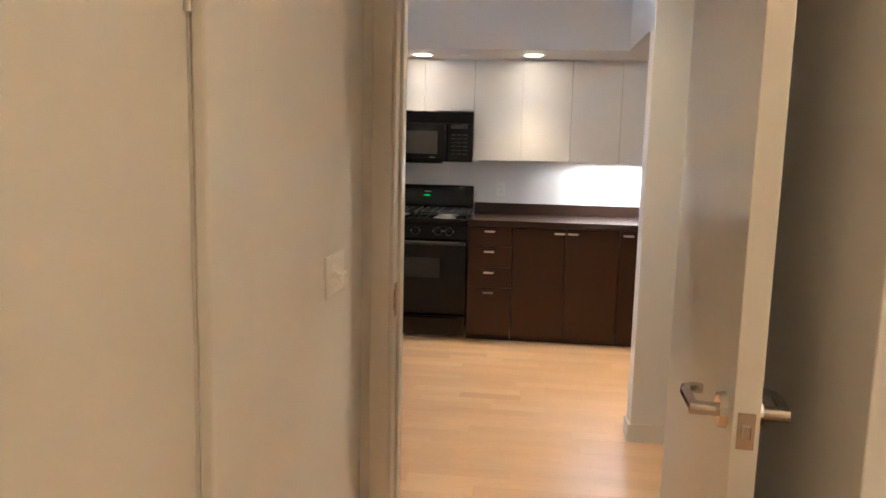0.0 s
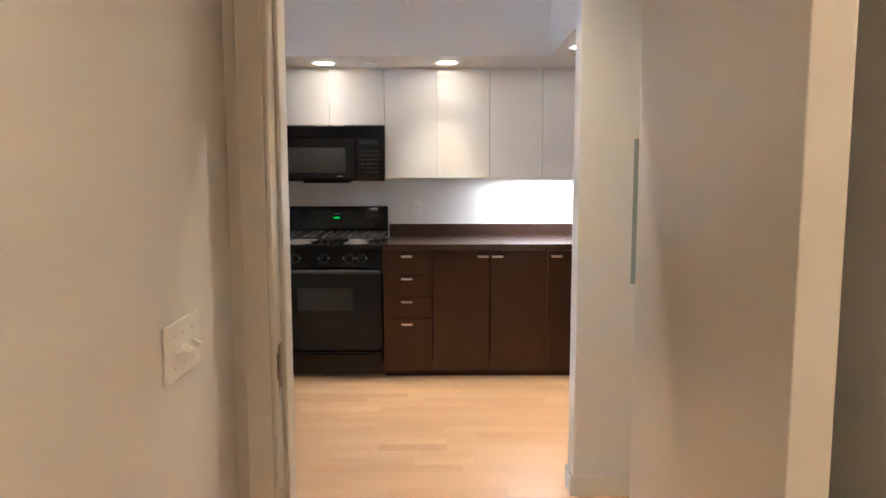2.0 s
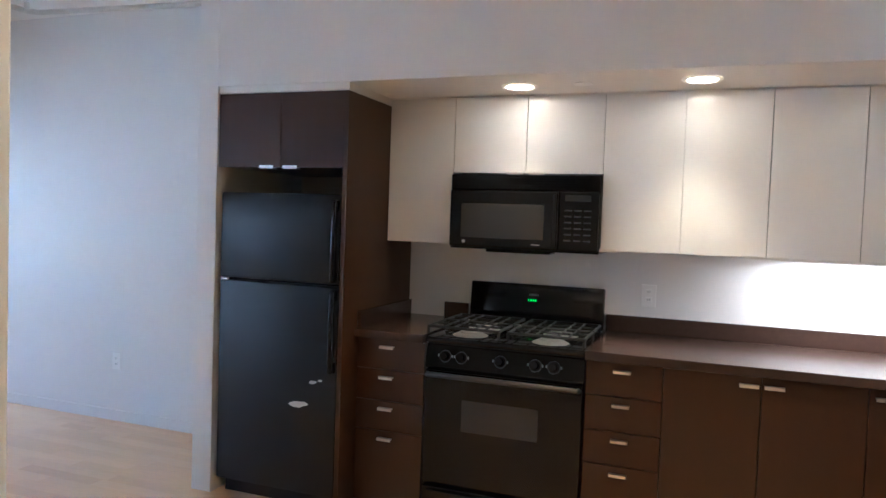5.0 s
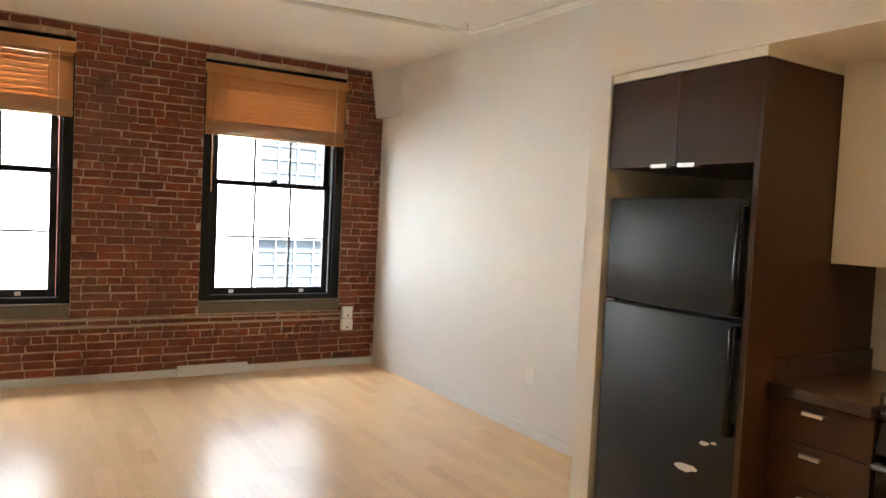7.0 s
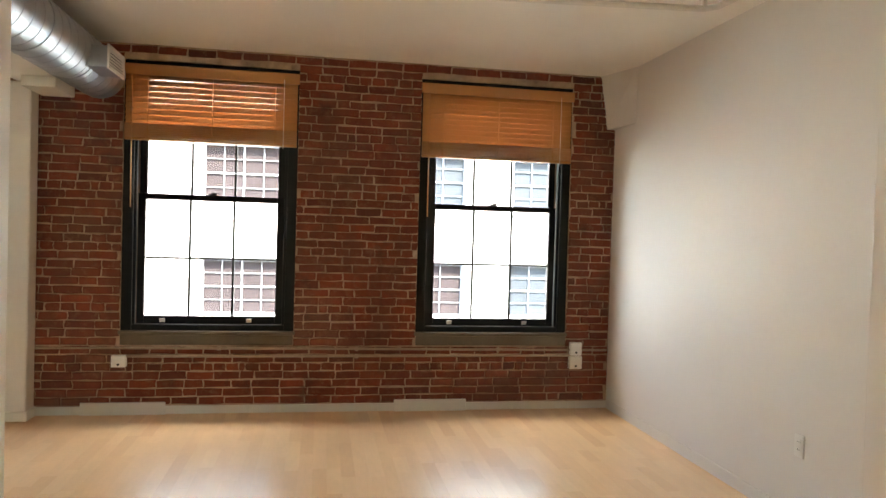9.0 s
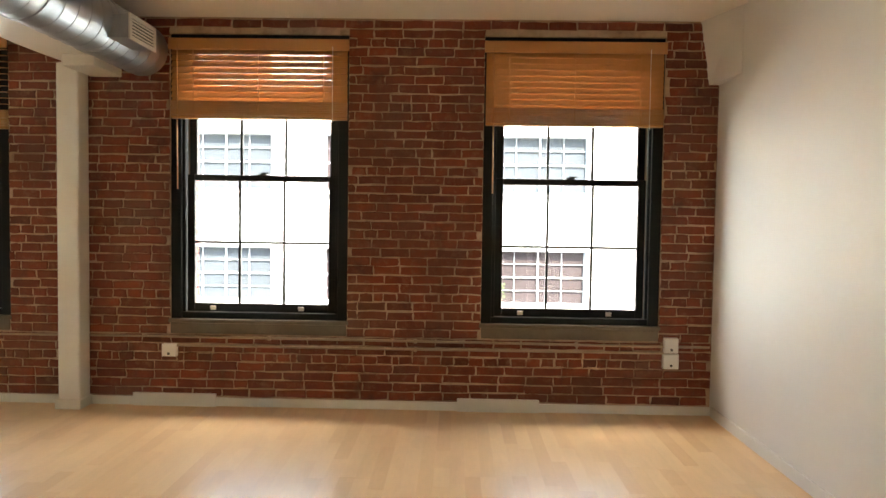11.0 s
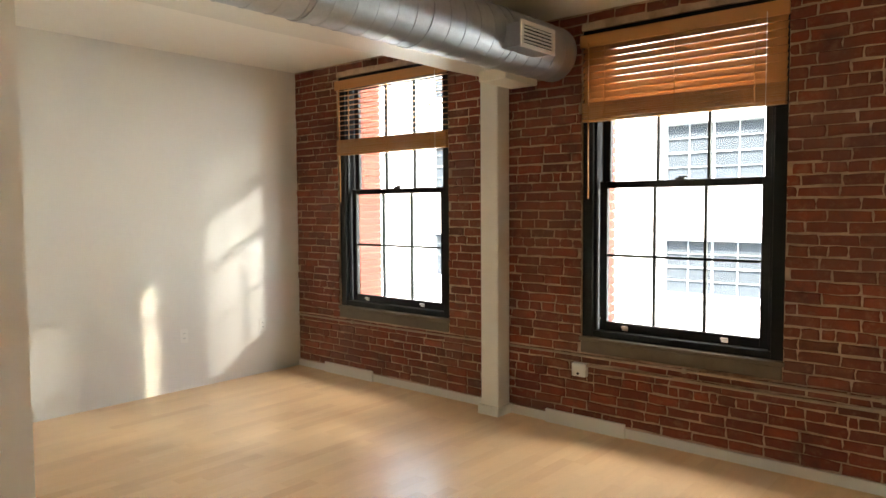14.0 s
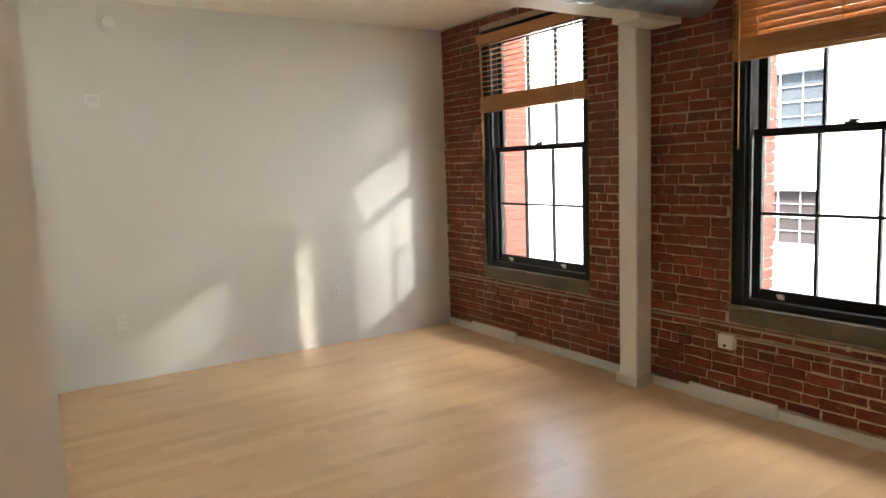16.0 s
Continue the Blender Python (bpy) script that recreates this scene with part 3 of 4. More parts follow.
def junction_box(y0, y1, z0, z1, label):
    j = thing("junction_box", (BX, (y0 + y1) / 2, z0), label, "electrical box")
    part("body", boxes((BX + 0.002, BX + 0.045, y0, y1, z0, z1), bevel=0.005), WHITE_PLASTIC, j)
    part("cover", boxes((BX + 0.045, BX + 0.050, y0 + 0.006, y1 - 0.006, z0 + 0.006, z1 - 0.006), bevel=0.002), WHITE_PLASTIC, j)
    for s in (0.25, 0.75):
        bm = bmesh.new()
        tube(bm, (BX + 0.050, (y0 + y1) / 2, z0 + (z1 - z0) * s), (BX + 0.053, (y0 + y1) / 2, z0 + (z1 - z0) * s), 0.009, seg=10)
        part("socket", bm, DARK if s < 0.5 else WHITE_PLASTIC, j)
    return j


junction_box(3.43, 3.535, 0.36, 0.45, "small off-white surface junction box on brick")
junction_box(7.01, 7.12, 0.335, 0.44, "off-white surface outlet box on brick")
junction_box(7.015, 7.115, 0.447, 0.555, "off-white surface junction box on brick")

pipe_run("sprinkler_pipe", [(-4.45, 4.2, 2.70), (-4.36, 5.9, 2.70), (-4.25, 6.98, 2.70), (-4.20, 7.03, 2.70), (-3.2, 7.12, 2.70), (-2.58, 7.14, 2.70)], 0.017, BEAM_PAINT, "cream painted sprinkler pipe hung below the ceiling", [(-4.25, 6.98, 2.71), (-4.25, 6.98, 2.74)])


def outlet(x, y, z, nx, ny, label, kind="outlet"):
    """A wall plate facing (nx, ny)."""
    o = thing("wall_outlet" if kind == "outlet" else "wall_plate", (x, y, z - 0.06), label, "outlet")
    m = Matrix.Translation((x, y, z)) @ Matrix.Rotation(math.atan2(nx, -ny), 4, "Z")
    bm = bmesh.new()
    box(bm, -0.036, 0.036, -0.006, -0.001, -0.058, 0.058, bevel=0.002, m=m)
    part("plate", bm, WHITE_PLASTIC, o)
    for s in (-0.02, 0.02):
        bm = bmesh.new()
        box(bm, -0.015, 0.015, -0.0085, -0.006, s - 0.014, s + 0.014, bevel=0.002, m=m)
        sock = part("socket", bm, WHITE_PLASTIC, o)
        bm = bmesh.new()
        for dx in (-0.006, 0.006):
            box(bm, dx - 0.0012, dx + 0.0012, -0.0088, -0.0084, s - 0.004, s + 0.005, m=m)
        part("slot", bm, DARK, sock)
    return o


outlet(-5.07, SY, 0.452, 0, 1, "white duplex outlet on the white wall")
outlet(-5.845, SY, 0.446, 0, 1, "white duplex outlet on the white wall")
outlet(-3.33, SY, 0.452, 0, 1, "white duplex outlet on the white wall")
outlet(-3.84, NY, 0.411, 0, -1, "white duplex outlet on the white wall")
outlet(-0.364, KY, 1.10, 0, -1, "white duplex outlet above the kitchen counter")
outlet(0.72, KY, 1.05, 0, -1, "white duplex outlet above the kitchen counter")

th = thing("thermostat", (-3.262, SY, 2.07), "small grey-white wall sensor box high on the wall", "thermostat")
part("body", boxes((-3.315, -3.21, SY + 0.001, SY + 0.03, 2.02, 2.12), bevel=0.006), WHITE_PLASTIC, th)
part("screen", boxes((-3.295, -3.23, SY + 0.030, SY + 0.032, 2.06, 2.10)), TRIM, th, "pale grey face")
sm = thing("smoke_detector", (-3.40, SY, 2.62), "round white smoke detector high on the wall", "smoke detector")
bm = bmesh.new()
tube(bm, (-3.40, SY + 0.001, 2.62), (-3.40, SY + 0.02, 2.62), 0.06, seg=28)
part("base", bm, WHITE_PLASTIC, sm, "", True)
bm = bmesh.new()
tube(bm, (-3.40, SY + 0.02, 2.62), (-3.40, SY + 0.042, 2.62), 0.052, 0.036, seg=28)
part("cover", bm, WHITE_PLASTIC, sm, "", True)

# ---- kitchen ----


def handle(x, y, z, parent, w=0.075):
    bm = bmesh.new()
    box(bm, x - w / 2, x + w / 2, y - 0.022, y - 0.018, z - 0.003, z + 0.010, bevel=0.0015)
    box(bm, x - w / 2, x + w / 2, y - 0.018, y, z + 0.006, z + 0.010)
    return part("handle", bm, NICKEL, parent, "brushed nickel tab pull")


BASE_Y, CT = 6.77, 0.905


def base_unit(x0, x1, fronts, label):
    """A floor cabinet. fronts: rows of (x0, x1, z0, z1, handle x, handle z)."""
    c = thing("base_cabinet", ((x0 + x1) / 2, 7.1, 0), label, "cabinet", "brown base cabinets")
    part("body", boxes((x0 + 0.001, x1 - 0.001, BASE_Y + 0.022, KY - 0.002, 0.07, CT - 0.042)), VENEER, c)
    part("toe_kick", boxes((x0 + 0.001, x1 - 0.001, BASE_Y + 0.045, BASE_Y + 0.06, 0.0, 0.07)), VENEER, c)
    for a, d, z0, z1, hx, hz in fronts:
        f = part("drawer_front" if z1 - z0 < 0.36 else "door", boxes((a + 0.0015, d - 0.0015, BASE_Y, BASE_Y + 0.02, z0 + 0.0015, z1 - 0.0015), bevel=0.0012), VENEER, c)
        handle(hx, BASE_Y, hz, f)
    return c


ZS = [0.045, 0.405, 0.555, 0.71, 0.86]
base_unit(-1.703, -1.34, [(-1.703, -1.34, a, c, -1.537, c - 0.042) for a, c in zip(ZS, ZS[1:])], "dark brown laminate drawer unit beside the range")
base_unit(-0.572, -0.245, [(-0.572, -0.245, a, c, -0.415, c - 0.042) for a, c in zip(ZS, ZS[1:])], "dark brown laminate unit with four drawers")
base_unit(-0.245, 0.52, [(-0.245, 0.1365, 0.045, 0.86, 0.091, 0.818), (0.1385, 0.52, 0.045, 0.86, 0.186, 0.818)], "dark brown laminate cabinet with two doors")
base_unit(0.52, 0.74, [(0.52, 0.738, 0.045, 0.86, 0.578, 0.818)], "narrow dark brown laminate corner cabinet")
side = thing("base_cabinet", (1.05, 6.0, 0), "dark brown laminate base cabinet along the side wall", "cabinet", "brown base cabinets")
part("body", boxes((0.762, KX - 0.002, 5.16, 6.765, 0.07, CT - 0.042)), VENEER, side)
part("toe_kick", boxes((0.80, 0.815, 5.16, 6.765, 0.0, 0.07)), VENEER, side)
for a, c in ((5.16, 5.69), (5.69, 6.23), (6.23, 6.765)):
    part("door", boxes((0.741, 0.761, a + 0.0015, c - 0.0015, 0.045, 0.86), bevel=0.0012), VENEER, side)

top = thing("worktop", (0, 7.0, CT), "dark brown stone-look worktop with a low upstand", "worktop")
part("slab", boxes((-0.574, KX - 0.001, 6.735, KY - 0.001, CT - 0.04, CT), (0.705, KX - 0.001, 5.155, 6.735, CT - 0.04, CT), bevel=0.003), COUNTER, top)
part("upstand", boxes((-0.574, KX - 0.001, KY - 0.02, KY - 0.0005, CT + 0.0005, CT + 0.085), (KX - 0.02, KX - 0.0005, 5.155, KY - 0.02, CT + 0.0005, CT + 0.085), bevel=0.002), COUNTER, top)
topl = thing("worktop", (-1.5, 7.0, CT), "short dark brown worktop between refrigerator and range", "worktop")
part("slab", boxes((-1.7035, -1.338, 6.735, KY - 0.001, CT - 0.04, CT), bevel=0.003), COUNTER, topl)
part("upstand", boxes((-1.48, -1.338, KY - 0.02, KY - 0.0005, CT + 0.0005, CT + 0.085), (-1.7035, -1.683, 6.76, KY - 0.02, CT + 0.0005, CT + 0.085), bevel=0.002), COUNTER, topl)

UP_Y, UZ0, UZ1 = 7.08, 1.335, 2.084


def wall_unit(x0, x1, z0, fronts, label):
    c = thing("wall_cabinet", ((x0 + x1) / 2, 7.25, z0), label, "cabinet", "white wall cabinets")
    part("body", boxes((x0 + 0.001, x1 - 0.001, UP_Y + 0.021, KY - 0.002, z0 + 0.004, UZ1)), WHITE_GLOSS, c)
    for a, d, hx in fronts:
        f = part("door", boxes((a + 0.0015, d - 0.0015, UP_Y, UP_Y + 0.019, z0, UZ1 - 0.002), bevel=0.0015), WHITE_GLOSS, c)
        if hx is not None:
            part("handle", boxes((hx - 0.038, hx + 0.038, UP_Y - 0.016, UP_Y + 0.01, z0 - 0.006, z0 - 0.001), (hx - 0.038, hx + 0.038, UP_Y - 0.018, UP_Y - 0.015, z0 - 0.006, z0 + 0.008), bevel=0.001), NICKEL, f, "brushed nickel tab pull")
    return c


wall_unit(-1.703, -1.337, UZ0, [(-1.703, -1.337, None)], "glossy white wall cabinet beside the refrigerator tower")
wall_unit(-1.337, -0.577, 1.70, [(-1.337, -0.957, -1.01), (-0.957, -0.577, -0.90)], "short glossy white wall cabinet over the microwave")
wall_unit(-0.577, 0.152, UZ0, [(-0.577, -0.213, -0.54), (-0.213, 0.152, 0.10)], "glossy white two-door wall cabinet")
wall_unit(0.152, 0.882, UZ0, [(0.152, 0.518, 0.205), (0.518, 0.882, None)], "glossy white two-door wall cabinet with a strip light below")
wall_unit(0.882, KX, UZ0, [(0.882, KX - 0.002, None)], "glossy white corner wall cabinet")
uc = thing("under_cabinet_light", (0.62, 7.22, 1.32), "slim lit strip light below the wall cabinet", "light")
part("housing", boxes((0.22, 1.02, 7.19, 7.25, 1.322, 1.338), bevel=0.002), WHITE_PLASTIC, uc)
structure("soffit_gap", boxes((-1.703, KX, UP_Y + 0.01, KY, UZ1 + 0.001, SOFFIT_Z - 0.001)), WHITE_PLASTIC, "narrow white filler strip above the wall cabinets", "trim")

for lx, ly, lz in DOWNLIGHTS + [HALL_LIGHT]:
    d = thing("recessed_light", (lx, ly, lz), "lit round recessed ceiling light", "light", "recessed ceiling lights")
    bm = bmesh.new()
    for k in range(32):
        a, c = 2 * math.pi * k / 32, 2 * math.pi * (k + 1) / 32
        q = [Vector((lx + r * math.cos(t), ly + r * math.sin(t), lz + z)) for r, t, z in ((0.085, a, -0.001), (0.085, c, -0.001), (0.078, c, -0.008), (0.078, a, -0.008), (0.062, a, -0.004), (0.062, c, -0.004))]
        v = [bm.verts.new(p) for p in q]
        bm.faces.new((v[0], v[1], v[2], v[3])), bm.faces.new((v[3], v[2], v[5], v[4]))
    bmesh.ops.remove_doubles(bm, verts=bm.verts, dist=1e-5)
    part("trim_ring", bm, WHITE_PLASTIC, d, "", True)
    bm = bmesh.new()
    tube(bm, (lx, ly, lz - 0.0045), (lx, ly, lz - 0.001), 0.062, seg=32)
    part("lens", bm, LENS, d, "glowing warm white lens")
sp = thing("fire_sprinkler", (-0.65, 6.84, SOFFIT_Z), "flat round white sprinkler cap in the soffit", "sprinkler")
bm = bmesh.new()
tube(bm, (-0.65, 6.84, SOFFIT_Z - 0.007), (-0.65, 6.84, SOFFIT_Z - 0.002), 0.042, seg=24)
part("cap", bm, WHITE_PLASTIC, sp)

tower = thing("refrigerator_cabinet", (-2.07, 7.0, 0), "dark brown laminate tower cabinet around the refrigerator", "cabinet")
TX0, TX1 = -2.446, -1.705
part("side_panel", boxes((TX1 - 0.025, TX1, FACE_Y + 0.004, KY - 0.002, 0.0, 2.05), bevel=0.0015), VENEER, tower)
part("bridge_body", boxes((TX0 + 0.002, TX1 - 0.026, FACE_Y + 0.03, KY - 0.002, 1.69, 2.052)), VENEER, tower)
for a, c, hx in ((TX0 + 0.003, -2.079, -2.145), (-2.076, TX1 - 0.026, -2.01)):
    f = part("door", boxes((a, c, FACE_Y + 0.006, FACE_Y + 0.027, 1.685, 2.05), bevel=0.0015), VENEER, tower)
    part("handle", boxes((hx - 0.04, hx + 0.04, FACE_Y - 0.014, FACE_Y + 0.02, 1.677, 1.683), (hx - 0.04, hx + 0.04, FACE_Y - 0.016, FACE_Y - 0.013, 1.677, 1.693), bevel=0.001), NICKEL, f, "brushed nickel tab pull")

structure("soffit_filler", boxes((TX0, TX1, FACE_Y + 0.006, KY - 0.002, 2.0535, SOFFIT_Z - 0.001)), PAINT, "white filler strip above the tower cabinet", "trim")

fr = thing("refrigerator", (-2.06, 7.0, 0), "black top-freezer refrigerator with chipped paint on its door", "refrigerator")
FX0, FX1, FY = -2.43, -1.738, 6.625
part("body", boxes((FX0 + 0.005, FX1 - 0.005, FY + 0.075, KY - 0.04, 0.03, 1.545), bevel=0.004), BLACK_TEXTURED, fr)
part("kick_plate", boxes((FX0 + 0.02, FX1 - 0.02, FY + 0.06, FY + 0.074, 0.0, 0.075)), BLACK_TEXTURED, fr)
fd = part("freezer_door", boxes((FX0, FX1, FY, FY + 0.07, 1.125, 1.56), bevel=0.012), BLACK_TEXTURED, fr, "", True)
rd = part("fridge_door", boxes((FX0, FX1, FY, FY + 0.07, 0.08, 1.113), bevel=0.012), BLACK_TEXTURED, fr, "", True)
for host, z0, z1 in ((fd, 1.135, 1.53), (rd, 0.70, 1.10)):
    bm = bmesh.new()
    box(bm, FX1 - 0.032, FX1 - 0.004, FY - 0.042, FY - 0.018, z0, z1, bevel=0.008)
    for zz in (z0, z1 - 0.05):
        box(bm, FX1 - 0.03, FX1 - 0.006, FY - 0.022, FY + 0.002, zz, zz + 0.05, bevel=0.004)
    part("handle", bm, BLACK_GLOSS, host, "glossy black bar handle", True)
part("badge", boxes((FX1 - 0.04, FX1 - 0.012, FY - 0.004, FY + 0.002, 1.512, 1.532), bevel=0.003), CHROME, fd, "small round silver badge")
part("hinge", boxes((FX0 + 0.005, FX0 + 0.06, FY - 0.003, FY + 0.03, 1.113, 1.125), bevel=0.002), CHROME, fr, "white hinge plate")
for cx, cz, w, h, n in ((-1.945, 0.525, 0.052, 0.016, 14), (-1.865, 0.642, 0.024, 0.009, 9), (-1.825, 0.652, 0.014, 0.006, 7)):
    bm = bmesh.new()
    ring = [bm.verts.new((cx + w * math.cos(2 * math.pi * k / n) * (0.8 + 0.35 * random.random()), FY - 0.0012, cz + h * math.sin(2 * math.pi * k / n) * (0.7 + 0.5 * random.random()) + 0.1 * (w * math.cos(2 * math.pi * k / n)))) for k in range(n)]
    back = [bm.verts.new(v.co + Vector((0, 0.001, 0))) for v in ring]
    bm.faces.new(ring), bm.faces.new(back[::-1])
    for k in range(n):
        bm.faces.new((ring[k], back[k], back[(k + 1) % n], ring[(k + 1) % n]))
    part("paint_chip", bm, SCUFF, rd, "chipped white bare patches")

mw = thing("microwave", (-0.957, 7.2, 1.31), "glossy black over-the-range microwave oven", "microwave")
MX0, MX1, MZ0, MZ1, MY = -1.334, -0.580, 1.315, 1.692, 7.03
part("body", boxes((MX0, MX1, MY + 0.03, KY - 0.002, MZ0, MZ1), bevel=0.003), BLACK_GLOSS, mw)
door = part("door", boxes((MX0 + 0.002, -0.775, MY, MY + 0.029, MZ0 + 0.012, 1.612), bevel=0.006), BLACK_GLOSS, mw)
part("window", boxes((-1.272, -0.845, MY - 0.0015, MY + 0.002, 1.372, 1.545), bevel=0.0006), DARK_GLASS, door, "dark grey glass window")
part("handle", boxes((-0.80, -0.779, MY - 0.03, MY - 0.016, MZ0 + 0.03, 1.60), (-0.80, -0.779, MY - 0.017, MY + 0.002, MZ0 + 0.03, MZ0 + 0.05), (-0.80, -0.779, MY - 0.017, MY + 0.002, 1.58, 1.60), bevel=0.003), BLACK_GLOSS, door)
part("brand_mark", boxes((-1.262, -1.246, MY - 0.001, MY + 0.001, 1.345, 1.359)), CHROME, door, "small pale round mark")
part("brand_bar", boxes((-0.905, -0.862, MY - 0.001, MY + 0.001, 1.346, 1.350)), CHROME, door, "tiny pale bar of lettering")
pan = part("control_panel", boxes((-0.772, MX1 - 0.002, MY + 0.002, MY + 0.029, MZ0 + 0.012, 1.612), bevel=0.004), BLACK_GLOSS, mw)
for r in range(6):
    for c in range(3):
        part("button", boxes((-0.745 + 0.047 * c, -0.712 + 0.047 * c, MY, MY + 0.003, 1.372 + 0.029 * r, 1.379 + 0.029 * r)), BUTTON, pan)
part("display", boxes((-0.745, -0.62, MY - 0.0005, MY + 0.003, 1.565, 1.595)), DARK_GLASS, pan, "dark display")
vent = part("vent_grille", boxes((MX0 + 0.002, MX1 - 0.002, MY + 0.012, MY + 0.029, 1.615, MZ1 - 0.002), bevel=0.003), BLACK_GLOSS, mw)
for k in range(5):
    part("louvre", boxes((-1.03, MX1 - 0.05, MY + 0.002, MY + 0.0125, 1.622 + 0.0125 * k, 1.6265 + 0.0125 * k)), BLACK_GLOSS, vent)
part("lamp_hood", boxes((-1.15, -0.82, MY + 0.05, MY + 0.18, MZ0 - 0.014, MZ0 - 0.001), bevel=0.004), BLACK_GLOSS, mw)

rg = thing("gas_range", (-0.957, 7.1, 0), "black freestanding gas range with cast-iron grates", "range")
RX0, RX1, RY = -1.334, -0.578, 6.76
part("body", boxes((RX0 + 0.003, RX1 - 0.003, RY + 0.03, KY - 0.02, 0.02, 0.885), bevel=0.003), BLACK_GLOSS, rg)
part("cooktop", boxes((RX0, RX1, RY - 0.005, KY - 0.05, 0.872, 0.898), bevel=0.008), BLACK_GLOSS, rg, "", True)
m = Matrix.Translation((0, RY - 0.002, 0.752)) @ pose(0, 0, 0, -14)
bm = bmesh.new()
box(bm, RX0, RX1, 0.0, 0.05, 0.0, 0.112, bevel=0.005, m=m)
cp = part("control_panel", bm, BLACK_GLOSS, rg)
for kx in (-1.235, -1.155, -0.965, -0.80, -0.715):
    bm = bmesh.new()
    c0 = m @ Vector((kx, 0.0, 0.058))
    nrm = (m.to_3x3() @ Vector((0, -1, 0))).normalized()
    tube(bm, c0, c0 + nrm * 0.012, 0.026, 0.024, seg=20)
    tube(bm, c0 + nrm * 0.012, c0 + nrm * 0.03, 0.018, 0.016, seg=20)
    part("knob", bm, BLACK_GLOSS, cp, "", True)
    bm = bmesh.new()
    tube(bm, c0 - nrm * 0.001, c0 + nrm * 0.003, 0.030, 0.029, seg=24)
    part("bezel", bm, DARK_STEEL, cp, "dull steel ring round a knob", True)
    for dx in (-0.034, 0.034):
        bm = bmesh.new()
        mk = m @ Vector((kx + dx, -0.0012, 0.06))
        box(bm, mk.x - 0.003, mk.x + 0.003, mk.y - 0.001, mk.y + 0.001, mk.z - 0.006, mk.z + 0.006)
        part("marking", bm, PANEL_GREY, cp, "pale printed knob mark")
od = part("oven_door", boxes((RX0 + 0.004, RX1 - 0.004, RY, RY + 0.029, 0.195, 0.742), bevel=0.006), BLACK_GLOSS, rg)
part("window", boxes((-1.142, -0.775, RY - 0.0015, RY + 0.002, 0.462, 0.612), bevel=0.0006), DARK_GLASS, od, "dark oven glass")
bm = bmesh.new()
bent(bm, [(RX0 + 0.02, RY + 0.002, 0.718), (RX0 + 0.025, RY - 0.035, 0.724), (RX0 + 0.06, RY - 0.042, 0.726), (RX1 - 0.06, RY - 0.042, 0.726), (RX1 - 0.025, RY - 0.035, 0.724), (RX1 - 0.02, RY + 0.002, 0.718)], 0.012)
part("handle", bm, DARK_STEEL, od, "dark satin metal bar handle", True)
dr = part("drawer", boxes((RX0 + 0.004, RX1 - 0.004, RY, RY + 0.029, 0.03, 0.178), bevel=0.006), BLACK_GLOSS, rg)
part("drawer_lip", boxes((RX0 + 0.03, RX1 - 0.06, RY - 0.018, RY + 0.002, 0.152, 0.165), bevel=0.003), BLACK_GLOSS, dr)
m = Matrix.Translation((0, KY - 0.075, 0.905)) @ pose(0, 0, 0, -7)
bm = bmesh.new()
box(bm, RX0 + 0.022, RX1 - 0.004, 0.0, 0.05, 0.0, 0.222, bevel=0.008, m=m)
bg = part("backguard", bm, BLACK_GLOSS, rg, "", True)
bm = bmesh.new()
for k, w in ((0, 0.005), (1, 0.008), (2, 0.008), (3, 0.008)):
    q = m @ Vector((-0.985 + 0.0125 * k, -0.001, 0.135))
    box(bm, q.x, q.x + w, q.y - 0.001, q.y + 0.001, q.z - 0.0055, q.z + 0.0055)
part("clock_digits", bm, GREEN_LED, bg, "glowing green clock digits")
q = m @ Vector((-0.955, -0.001, 0.165))
part("brand_bar", boxes((q.x - 0.025, q.x + 0.025, q.y - 0.001, q.y + 0.001, q.z - 0.004, q.z + 0.004)), PANEL_GREY, bg, "small pale lettering bar")
for gx in (-1.155, -0.760):
    for gy in (6.90, 7.15):
        bm = bmesh.new()
        tube(bm, (gx, gy, 0.8985), (gx, gy, 0.909), 0.088, 0.066, seg=28)
        tube(bm, (gx, gy, 0.909), (gx, gy, 0.918), 0.05, seg=24)
        tube(bm, (gx, gy, 0.918), (gx, gy, 0.928), 0.034, 0.030, seg=24)
        part("burner", bm, NICKEL, rg, "silver burner with black cap", True)
        g = bmesh.new()
        x0, x1, y0, y1, z = gx - 0.175, gx + 0.175, gy - 0.118, gy + 0.118, 0.945
        for a, c in (((x0, y0), (x1, y0)), ((x1, y0), (x1, y1)), ((x1, y1), (x0, y1)), ((x0, y1), (x0, y0))):
            tube(g, (*a, z), (*c, z), 0.007, seg=8)
        for s in (-0.10, -0.05, 0.05, 0.10):
            tube(g, (gx + s, y0, z), (gx + s, y1, z + 0.002), 0.005, seg=8)
        tube(g, (x0, gy, z), (x1, gy, z), 0.005, seg=8)
        for a in ((x0, y0), (x1, y0), (x1, y1), (x0, y1)):
            tube(g, (*a, 0.908), (*a, z), 0.007, seg=8)
        part("grate", g, IRON, rg, "black cast-iron grate", True)

